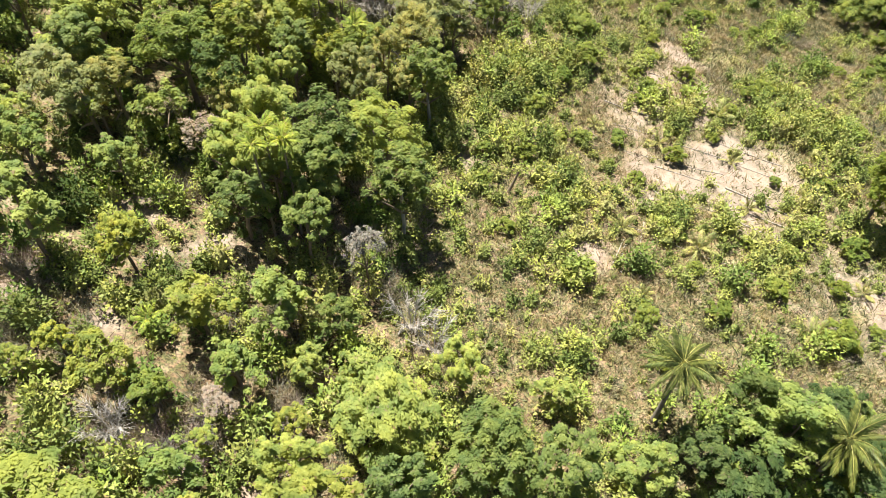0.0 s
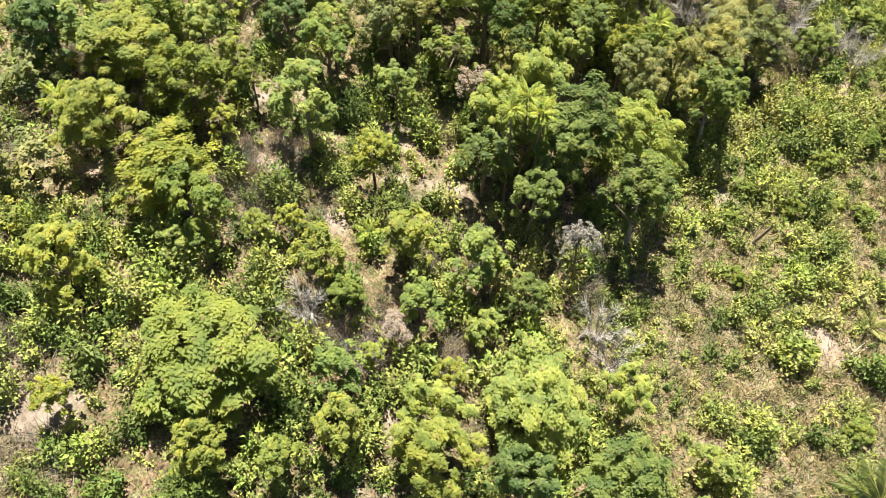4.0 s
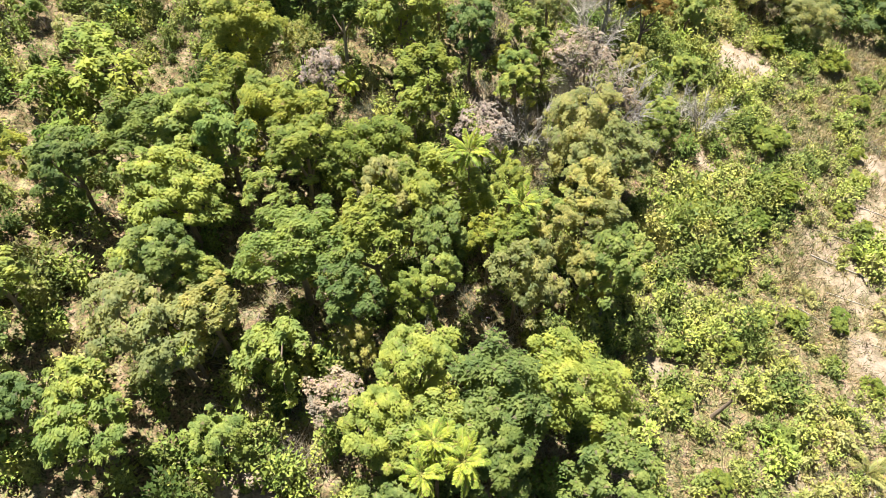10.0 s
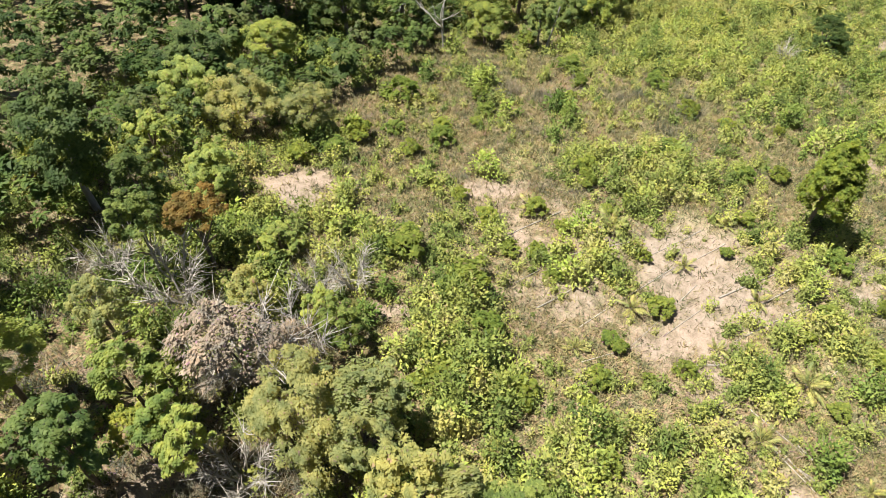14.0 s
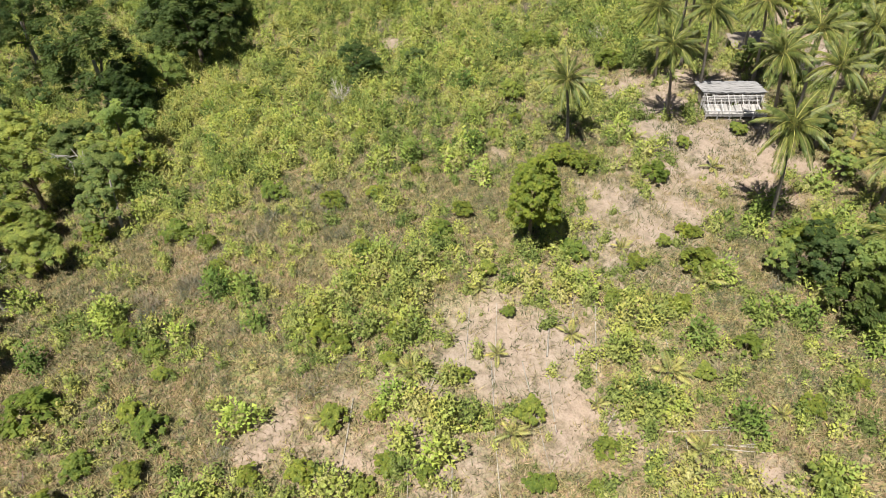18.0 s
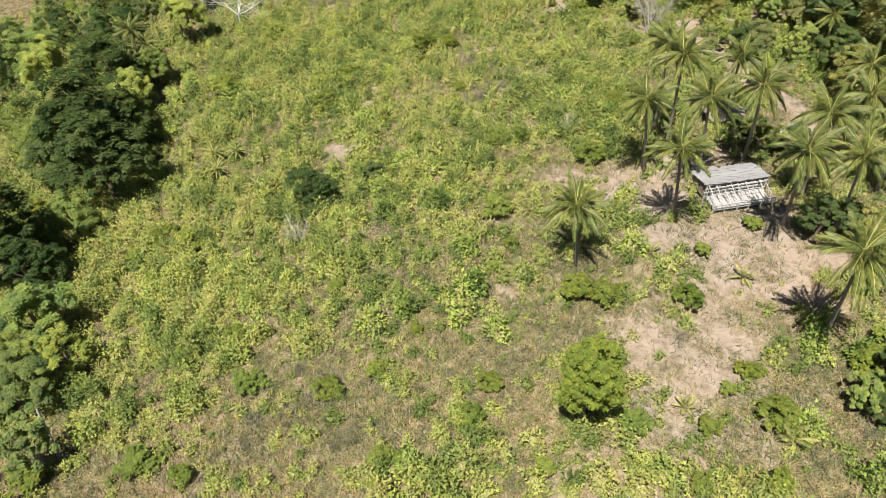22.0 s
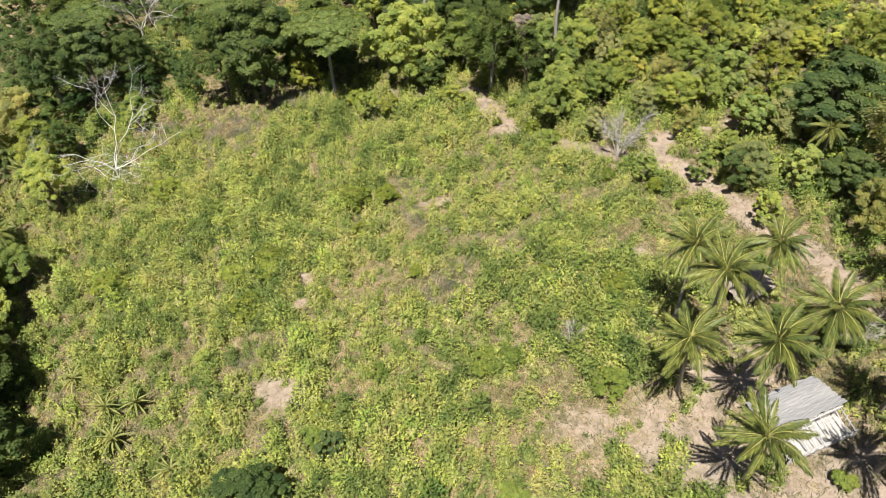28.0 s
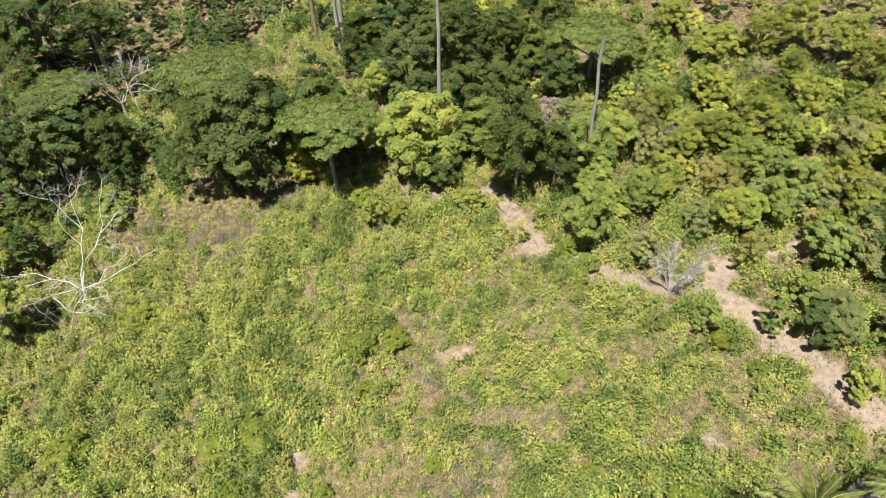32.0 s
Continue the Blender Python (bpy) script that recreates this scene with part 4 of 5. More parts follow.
DARK_1 = [(-35.1, 17.5, 2.17), (-6.4, 27.6, 2.79), (-10.6, 22.9, 1.77), (-6.8, 24.6, 1.8), (-2.1, 24.3, 1.95), (-7.1, 21.5, 1.59), (-5.4, 16.8, 1.23), (-0.4, 35.0, 1.98), (-24.9, 25.5, 1.55), (2, 10, 2.37), (-1.9, 8.3, 1.54), (14.5, 9.2, 2.16), (12.6, 10.8, 1.55), (5.4, 9.2, 1.92), (-23.1, 39.4, 2.65), (-26.9, 27.7, 1.61), (4.7, 48.1, 1.4), (-12.8, 31.4, 1.61), (-26.1, 37.0, 1.82), (-21.5, 57.1, 3.0), (-13.7, 57.0, 2.05), (-7.5, 51.7, 1.85), (-15.5, 51.7, 1.67), (-9.2, 34.9, 1.61), (-20.9, 32.2, 1.93), (-18.3, 57.6, 2.45), (-0.8, 36.2, 1.52), (-2.9, 75.8, 3.61), (4.5, 67.8, 3.57), (5.6, 63.1, 1.94)]
DARK_2 = [(-7.7, 70.9, 2.27), (2.7, 76.7, 2.62), (34, 87.6, 5.79), (33.1, 81, 4.3), (38.1, 74.3, 3.71), (44.8, 72.3, 3.94), (20.6, 75.5, 3.1), (2.5, 59.2, 1.52), (27.7, 85.1, 3.7), (44.8, 83.8, 4.28), (74.3, 58.2, 5.25), (63.8, 60.8, 2.85), (81.7, 47.4, 4.5), (95.7, 68.2, 4), (89.3, 49.7, 4.47), (87.6, 47.5, 5.19), (61.5, 26.4, 1.14), (16.7, 13.1, 2.16), (88.9, 43.6, 3.04), (74.5, 55.6, 2.96), (70.1, 56.1, 2.9), (49.8, -23.1, 2.48), (72.5, -10.2, 0.71), (57.2, -34.4, 3.01), (41.9, -5.6, 1.56), (91.9, 41.9, 2.64), (87.3, 44.1, 2.21), (115.2, 0.1, 5.93), (89.1, -17, 4.18), (55, -30.2, 4.5)]
DARK_3 = [(118.2, 4, 4.45), (96.5, -13.6, 2.57), (113.7, -8.4, 4.48), (86.7, -20.4, 2.84), (47.4, -22.2, 2.34), (116.6, -5.2, 3.57), (126.5, -25, 4.2), (114.2, -23.1, 4.16), (110, -30.1, 4.57), (104.4, -24.8, 3.56), (99.2, -26.3, 3.78), (109.3, -35.6, 4.71), (125.6, -29.4, 4.26), (134.7, 21, 4.42), (150, 13.9, 5.06), (134.4, 16, 4.81), (132.9, 11, 4.37), (165, 11.7, 5.19), (167.5, 7.4, 6.85), (160.2, 1.6, 5.55), (106.3, -16.3, 2.76), (111.2, -9.7, 2.79), (98.4, -34.4, 3.28), (116.8, -32.3, 4.06), (109.5, -43.6, 4.56), (124.2, -33.5, 3.89), (55.7, 57.5, 2.59), (101.6, 42.5, 4.27), (48.9, 57.7, 1.89), (61.8, 32.3, 2.3)]
DARK_4 = [(33.3, 2.6, 1.75), (57.7, -17.8, 2), (21.3, 13.5, 1.5), (19.7, 12.9, 1.6), (22.1, 10.7, 1.5)]
OLIVE_1 = [(-19.7, 28.7, 2.05), (-1.2, 39.4, 2.11), (-21.5, 29.7, 2.11), (-18.6, 30.2, 1.81), (-12.4, 29.6, 1.07), (-5.3, 34.0, 1.74), (-3.3, 36.9, 1.54), (-1.0, 45.5, 2.77), (0.8, 43.9, 2.18), (-2.3, 56.0, 1.5), (3.3, 52.8, 1.53), (-17.5, 48.3, 1.28), (-11.7, 37.0, 1.76), (-4.4, 33.4, 1.55), (1.6, 43.7, 1.81), (-0.8, 42.3, 1.73), (-1.0, 37.8, 1.73), (-1.8, 35.2, 1.35), (-0.5, 70.9, 1.94), (17.3, 67.3, 3.12), (19.6, 63.1, 2.26), (101.6, 47.1, 4.42), (72.9, -16.4, 1.85), (47.1, -27.7, 5.37), (58.1, -28.8, 3.01), (45.4, -19.2, 2.78), (57.4, -19.7, 2.65), (133.5, 27.5, 4.03), (85.2, -32.3, 2.91)]
OLIVE_2 = [(66.8, -43.2, 2.91), (92.6, -30, 2.29), (73.5, -30.1, 2.55), (65.7, -33.6, 2.32), (65.9, -22.4, 1.83), (71.6, -23.5, 1.91), (82.3, -30.6, 2.16)]
RUST_1 = [(5.1, 58.0, 1.92)]
BROWN_1 = [(-13.1, 27.1, 1.43), (-4.0, 20.6, 1.15), (-10.0, 11.8, 0.91), (-0.9, 50.7, 2.07), (-15.9, 46.3, 1.38), (-0.1, 49.8, 2.24), (-6.8, 44.0, 1.65), (1.9, 48.8, 1.23), (95.6, -29.5, 2.09), (81.6, -52.4, 2.35), (81.3, -34.7, 1.67)]
SNAG_1 = [(-14.5, 10.7, 1.57), (1.9, 56.8, 2.82), (1.5, 61.2, 2.05), (41, -6.9, 1.2), (150.4, 0.7, 3.32)]
BUSH_1 = [(41.3, 50, 0.86), (36.3, 48.9, 0.59), (35.1, 39.6, 0.69), (34.1, 38.6, 0.76), (29, 38.2, 0.71), (34.2, 34.1, 0.57), (35.6, 31.4, 0.8), (25.8, 39.3, 0.74), (24.3, 40.7, 0.58), (21.6, 37, 0.53), (17.8, 34.5, 0.83), (20.9, 42.5, 0.61), (17.7, 43, 0.65), (16.9, 44.4, 0.64), (18.9, 47.2, 0.75), (19.8, 49.8, 0.67), (24.9, 54.6, 1.02), (24.1, 58.4, 0.86), (22.2, 55.7, 0.82), (31.1, 54.2, 0.82), (29, 53.8, 0.6), (29.3, 61.4, 1.58), (50, 43.6, 0.82), (50.1, 35.3, 0.83), (47.7, 58.7, 1.34), (28.4, 26.1, 0.95), (23.6, 25.7, 0.71), (26, 22.7, 0.76), (20.9, 26.4, 0.51), (27.5, 17.5, 0.69)]
BUSH_2 = [(24.1, 18.9, 1.25), (27.1, 19.6, 0.58), (13.9, 36.2, 0.64), (14.4, 31.9, 0.66), (16.6, 23.9, 0.6), (16.3, 26.6, 0.48), (17.2, 20.6, 0.82), (8.4, 22.8, 1.03), (12.5, 20.2, 0.75), (12.8, 16.7, 0.6), (21.4, 44.8, 0.84), (28.2, 44, 0.94), (26.5, 43.2, 0.74), (36.6, 5.5, 0.69), (25.1, 32.5, 0.51), (68.5, 44.5, 1.49), (66.1, 42.7, 1.35), (51.6, 47.2, 0.94), (51.2, 43.4, 0.84), (45.6, 44.1, 1.05), (41.1, 36.7, 0.72), (42.6, 32.8, 0.55), (52.7, 38, 0.63), (34.3, 33.6, 0.84), (41.5, 40, 0.98), (43.9, 52.2, 1.2), (33.8, 40.5, 0.58), (69.5, 44.7, 1.21), (67.3, 43.1, 1.06), (69, 47.7, 0.92)]
BUSH_3 = [(45.6, 22.4, 0.62), (44.3, 24.9, 0.59), (38.8, 21.8, 1.22), (37.3, 20.5, 1.22), (36.8, 11.1, 0.68), (33.9, 15.8, 1.09), (27.1, 17, 0.55), (28.9, 32.3, 0.7), (21.5, 22.4, 0.92), (23.8, 11.2, 1), (49.6, 20.9, 1.21), (74.8, 17.7, 0.8), (64.5, 25, 0.9), (63, 26.3, 1.09), (58.4, 14.5, 1.25), (57.6, 12.9, 1.05), (79.1, -7.1, 0.86), (63.3, 0.7, 1.04), (62, 4.3, 0.81), (86.5, -10.8, 1.01), (77.1, -9.8, 0.56), (78.8, -13, 1.03), (75.9, -12.8, 1.12), (83.2, -12.1, 0.59), (83.9, -15.7, 1.02), (93.5, -9.4, 1.13), (56.6, 1.7, 1.39), (54.6, 2.9, 0.95), (37, 5.6, 0.66), (64.2, 20, 0.86)]
BUSH_4 = [(79.1, 23, 1.55), (81.4, 19.3, 1.34), (79.3, -12.7, 0.87), (76.6, -9.3, 0.72), (75.3, -10.8, 0.88), (88.5, -8.9, 0.8), (92.6, -9.1, 1.49), (102, -6, 1.6), (70.5, 11, 0.71), (83.7, 8.1, 1.71), (62.4, 1.1, 1.09), (61.6, 4.6, 0.89), (58.9, -11.9, 0.81), (51.4, -11, 0.79), (66.9, -10.9, 0.93), (63.2, 6, 0.69), (124.4, 14.4, 2.24), (62.5, -12.5, 1.02), (74.2, -0.5, 0.98), (103.7, 19.7, 1.81), (81.8, 5.3, 1.22), (83.1, 18.5, 1.65), (83.9, 21.7, 1.44), (93.7, 30.4, 1.9), (79.4, 10.2, 0.93), (68.7, -1, 0.67), (13.7, 35.6, 0.58), (16.4, 41.2, 0.52), (17.6, 42.6, 0.64), (9.3, 35.5, 0.54)]
BUSH_5 = [(12.7, 33.4, 0.41), (43.6, 51.4, 0.81), (38.1, 49.6, 0.64), (33.5, 56, 0.89), (26.5, 55.6, 0.81), (14.1, 50.4, 0.84), (21.5, 60.1, 1.21), (18.8, 60.1, 0.99), (16.9, 61.6, 1.07), (4.3, 35.2, 0.56), (6.4, 33.4, 0.79), (6.3, 42.8, 0.98), (26.2, 39.6, 0.72), (29.5, 38.6, 0.76), (7.1, 39.9, 0.94), (21.1, 64, 0.97), (11.3, 45.7, 0.88), (5, 43.5, 0.63), (24.1, 10.2, 0.88), (24.1, 8.4, 1.01), (8.3, 28.6, 0.75), (4.3, 26.2, 0.7), (3, 30.1, 0.8), (13, 49.5, 1.35), (10.3, 42.4, 1.01), (6.8, 43.6, 0.99), (7.6, 38.9, 0.94), (12.7, 45.1, 1.49), (3.4, 33.1, 0.67), (11, 35.7, 0.75)]
BUSH_6 = [(50.8, 10, 1.3)]
LIGHT = [LIGHT_1, LIGHT_2, LIGHT_3]
MID = [MID_1, MID_2, MID_3, MID_4]
DARK = [DARK_1, DARK_2, DARK_3, DARK_4]
OLIVE = [OLIVE_1, OLIVE_2]
RUST = [RUST_1]
BROWN = [BROWN_1]
SNAG = [SNAG_1]
BUSH = [BUSH_1, BUSH_2, BUSH_3, BUSH_4, BUSH_5, BUSH_6]

count = 0
for kind, groups in (("light", LIGHT), ("mid", MID), ("dark", DARK), ("olive", OLIVE), ("rust", RUST), ("brown", BROWN)):
    for group in groups:
        for x, y, r in group:
            # dark trees in deeply shaded places get the shade-darkened leaf
            broadleaf("deep" if kind == "dark" and (y > 61 or x > 60 or (x > 12 and y < 15)) else kind, x, y, r, count)
            count += 1
for group in SNAG:
    for x, y, r in group:
        twiggy(x, y, r, count)
        count += 1
for group in BUSH:
    for x, y, r in group:
        bush(x, y, r, count)
        count += 1
for k, (bx, by, tx, ty, tz, r) in enumerate([
        (47.6, 6.6, 47.5, 8.3, 9.7, 2.9), (41.0, 9.8, 41.0, 11.4, 10.2, 2.9), (43.2, 4.9, 43.6, 6.0, 11.1, 3.1), (48.3, 3.2, 48.3, 4.2, 12.0, 3.0),
        (43.5, -1.6, 42.4, 1.5, 11.4, 3.1), (37.5, -1.5, 37.2, 0.7, 11.6, 3.1), (35.8, 3.0, 35.2, 5.9, 11.6, 3.1), (33.0, 0.6, 33.2, 1.9, 10.7, 2.9),
        (26.85, 10.4, 26.9, 12.5, 12.5, 3.3), (41.3, 19.5, 41.7, 20.2, 8.5, 2.9), (48.5, -4.2, 48.0, -3.2, 9.6, 2.9), (42.4, -15.4, 42.0, -13.5, 8.6, 2.9),
        (38.8, -9.6, 38.6, -7.6, 9.4, 3.0), (24.8, 2.2, 24.9, 3.6, 9.0, 2.9), (34.5, -7.4, 34.6, -6.0, 9.8, 2.9), (51.3, 1.6, 51.2, 2.6, 11.2, 2.9)]):
    palm((bx, by), (tx, ty, tz), r, k)
# deep: leaf colour darkened for the shade round the palms and hut
for k, (kind, x, y, r) in enumerate([("deep", 44.0, -3.8, 1.9), ("olive", 30.4, 0.3, 2.1), ("deep", 19.7, 8.2, 1.9), ("deep", 33.0, 0.4, 1.6), ("deep", 45.6, -2.2, 1.4)]):
    broadleaf(kind, x, y, r, 310 + k)
twiggy(41.8, -5.9, 2.2, 14)
broadleaf("mid", 64.3, -12.9, 1.4, 320, tall=3.0)
for k, (x, y, r) in enumerate([(-10.9, 25.7, 2.0), (-9.0, 25.6, 2.2), (-9.9, 28.2, 2.1)]):
    broadleaf("mid", x, y, r, 300 + k, "large")


def lone_tree(x, y, tall, r):
    """An upright tree with one dense, tall, rounded crown from near the ground to the tip."""
    root = thing("tree", Matrix.Translation((x, y, float(gz(x, y)))), "lone upright tree with a tall bright green crown", "tree")
    rng = np.random.default_rng(61)
    V, C = crown_leaves(rng, 3.2, 420, 60, 0.075, 0.1, 0.4, 6, (0.1, 0.18))
    V = V * np.array([r, r, 0.86 * tall / 3.2]) + np.array([0, 0, 0.14 * tall])
    part("trunk", tube_mesh("trunk", [(-0.1, 0.1, -0.2), (-0.05, 0.05, 0.3 * tall), (0, 0, 0.75 * tall)], [0.17, 0.12, 0.05], BARK), root)
    for k in range(5):
        c = C[k] * np.array([r, r, 0.86 * tall / 3.2]) + np.array([0, 0, 0.14 * tall])
        part("limb", tube_mesh("limb", [(-0.03, 0.03, 0.25 * tall + 0.3 * k), tuple(0.5 * c + np.array([0, 0, 0.2 * tall])), tuple(c)], [0.07, 0.05, 0.02], BARK, 5), root)
    part("crown", mesh_of("crown", V, faces(len(V) // 3, 3), LEAF["lone"]), root)


lone_tree(30.3, 28.6, 8.2, 1.75)
for k, (x, y, h, r) in enumerate([(11.3, 13.4, 5.0, 2.2), (18.4, 9.8, 5.0, 2.3), (110.2, 37, 5.5, 3.0), (114.4, 30.2, 5, 2.6), (102.5, 39.6, 4.5, 2.4), (53.6, -27.4, 4.0, 2.4), (108.6, 36, 3.5, 2.6)]):
    palm((x, y), (x + 0.3, y + 0.5, float(gz(x, y)) + h), r, k + 30, "coconut palm standing among dark trees")
for k, (x, y, r) in enumerate([(22.9, 39.8, 1.35), (22.4, 34.5, 0.8), (21.8, 45.3, 0.98), (22.1, 29.7, 0.89), (17.0, 36, 0.95), (17.4, 25.8, 1.3), (17, 30.8, 0.7), (12.4, 27.2, 1.14),
                               (27.8, 33.3, 0.75), (22.5, 23.8, 0.94), (12.7, 21.8, 0.7), (33.3, 10.7, 0.95), (38.9, 14.4, 0.95), (22.8, 19.2, 1.25), (27.7, 22.6, 0.83), (44.2, 13, 0.95), (12.3, 37.7, 0.7)]):
    young_palm(x, y, r, k)
for k, (x, y, r, h) in enumerate([(-19.4, 29, 0.9, 3.2), (-7.7, 39.3, 1.25, 6.6), (-5.2, 37.0, 1.0, 6.0), (-5.7, 43.5, 0.85, 2), (-9.4, 23.3, 0.8, 7.0), (-9.0, 24.4, 0.9, 7.3), (-8.0, 23.8, 1.0, 7.2),
                                  (-26.4, 8.1, 0.9, 0.7), (-14.3, 16.4, 0.85, 0.8), (-32.5, 14.6, 1.2, 1), (-15, 48.9, 0.9, 1), (105, -16, 1.4, 4), (89, -24, 1.15, 3.5), (88.8, -21.4, 1.1, 3), (109, -41, 2, 4)]):
    rosette(x, y, r, k, h)
for k, (x, y, r) in enumerate([(76.1, 37.3, 1.6), (67, 37, 1.3), (79.7, 36.6, 1.5), (69.5, 35.2, 1.4), (85.4, 37.5, 1.4), (78, 34.6, 1.4)]):
    spiky_plant(x, y, r, k)

dead_tree(111.3, 22.6, 10.0, 6, 3, "large bleached dead tree with bare forking limbs", mat=BLEACHED, spread=0.6, thick=0.0115, depth=4, curl=0.45, low=0.25)
dead_tree(42, 65, 6.5, 3, 5, "bleached forked snag at the wood's edge", (0.0, 0.1))
pole(48.9, 56.8, 0, 4.6, 0.13, "pale splintered snag leaning over the weeds", (0.22, -0.12))
dead_tree(57.5, 59.3, 5.5, 3, 9, "thin bleached snag at the wood's edge")
twiggy(0.2, 50.0, 3.4, 10)
twiggy(2.2, 48.8, 2.6, 11)
twiggy(-3.9, 46.6, 2.2, 12)
twiggy(68.8, -15.3, 3.2, 13)
twiggy(58.2, 35.2, 1.5, 7)
twiggy(-1.6, 17.8, 1.8, 3)
twiggy(-0.4, 16.6, 1.5, 4)
dead_tree(143, 5, 9, 4, 14, "pale dead tree among the far woods")
twiggy(55.6, 8.3, 1.2, 8)
twiggy(8.4, 50.2, 2.0, 5)
twiggy(6.6, 51.4, 1.7, 6)
pole(99.4, -15.7, 0, 26, 0.27, "tall straight pale trunk above the thicket")
pole(84.6, -23.2, 0, 17, 0.25, "tall bleached trunk with broken stubs", (0.02, 0.02))
pole(130.5, -24.5, 0, 24, 0.4, "tall pale trunk at the far clearing")
pole(132.3, -24.8, 0, 24, 0.3, "tall pale trunk at the far clearing")
pole(139, -25, 0, 24, 0.36, "tall brownish trunk at the far clearing", mat=BARK)
pole(4.9, 29.7, 0, 1.7, 0.13, "short charred stump standing in the weeds", (0.25, 0.1), BARK)
pole(5, 47.9, 0, 2.6, 0.08, "thin grey dead stem among shrubs", (0.05, -0.05), TWIG)
POLES = [[(21.7, 23.6), (17.6, 25.3), (10.8, 28.8)], [(24.7, 28.1), (20.2, 30.4)], [(23.7, 27), (18.4, 30)], [(26.5, 34.6), (22.1, 36.7)], [(26.2, 32.8), (20.5, 35.5)], [(22.6, 43.4), (18.5, 45.1)],
         [(22.6, 38.2), (19, 41.2), (14.7, 42.8)], [(22.1, 35.0), (16.4, 37.2)], [(21.4, 33.3), (14.2, 35.1)], [(16.3, 30), (14.6, 32.4)]]
POLES += [[(13.7, 40.8), (20, 38.3)], [(13.9, 38.1), (17.3, 36.9)], [(16.3, 33.7), (20.8, 32)], [(21.1, 31.8), (26.6, 28.6)], [(10.4, 31), (13, 29.8)], [(14.2, 28.1), (13.1, 25.1)], [(11.7, 37), (14.8, 34.6)],
          [(13.7, 26), (12.9, 24.4)], [(12.7, 26.5), (11.5, 24.1)], [(12.4, 26.4), (11.2, 24.2)], [(8.5, 26.5), (9.5, 28.3)], [(11.6, 23.5), (12.2, 25.6)]]
for k, line in enumerate(POLES):
    log(line, 0.035 + 0.025 * ((k * 7) % 4) / 3, k)


def umbrella_tree(x, y, tall, r, seed):
    """A flat-topped tree with a thin layer of tiny leaves on pale spreading limbs."""
    rng = np.random.default_rng(seed)
    root = thing("umbrella_tree", Matrix.Translation((x, y, float(gz(x, y)))), "flat-topped feathery tree on pale spreading limbs", "tree", "flat-topped trees at the far wood")
    fork = Vector((0.2, 0.1, tall * 0.55))
    part("trunk", tube_mesh("trunk", [(0, 0, -0.3), fork * 0.5 + Vector((0.2, 0, 0)), fork], [0.3, 0.22, 0.17], PALE, 8), root)
    n = 60
    a = np.arange(n) * 2.39996
    q = np.sqrt((np.arange(n) + 0.5) / n) * r * (0.85 + 0.2 * np.sin(3 * a))
    C = np.stack([np.cos(a) * q, np.sin(a) * q, tall * (0.93 - 0.16 * (q / r) ** 2) + rng.uniform(-0.25, 0.25, n)], 1)
    for k in range(7):
        c = Vector(C[rng.integers(20, n)])
        part("limb", tube_mesh("limb", [fork * 0.9, fork * 0.5 + c * 0.5 + Vector((0, 0, -0.3)), c * 0.97], [0.11, 0.07, 0.03], PALE, 6), root)
    V = leafage(rng, C, np.full(n, 0.19 * r), 190, 0.34, 0.28, 0.1)
    part("crown", mesh_of("crown", V, faces(len(V) // 3, 3), LEAF["dark"]), root)


umbrella_tree(130.5, -4.2, 10, 7.0, 1)
umbrella_tree(106, -5.4, 12, 5.2, 2)
umbrella_tree(97, -39, 9.5, 5.5, 3)
umbrella_tree(146, 12, 9, 6, 4)


# ---- the hut ----
def box(bm, a, b, w, h):
    """A squared timber from a to b, w wide and h deep."""
    a, b = Vector(a), Vector(b)
    way = (b - a).normalized()
    side = way.cross(Vector((0, 0, 1)))
    side = side.normalized() if side.length > 0.01 else Vector((1, 0, 0))
    up = side.cross(way)
    vs = [bm.verts.new(p + side * w * 0.5 * i + up * h * 0.5 * j) for p in (a, b) for i, j in ((-1, -1), (1, -1), (1, 1), (-1, 1))]
    for f in ((0, 1, 2, 3), (7, 6, 5, 4), (0, 4, 5, 1), (1, 5, 6, 2), (2, 6, 7, 3), (3, 7, 4, 0)):
        bm.faces.new([vs[k] for k in f])


def timber(name, parent, a, b, w, h, mat, label=""):
    bm = bmesh.new()
    box(bm, a, b, w, h)
    me = bpy.data.meshes.new(name)
    bmesh.ops.recalc_face_normals(bm, faces=bm.faces)
    bm.to_mesh(me)
    bm.free()
    me.materials.append(mat)
    return part(name, me, parent, label)


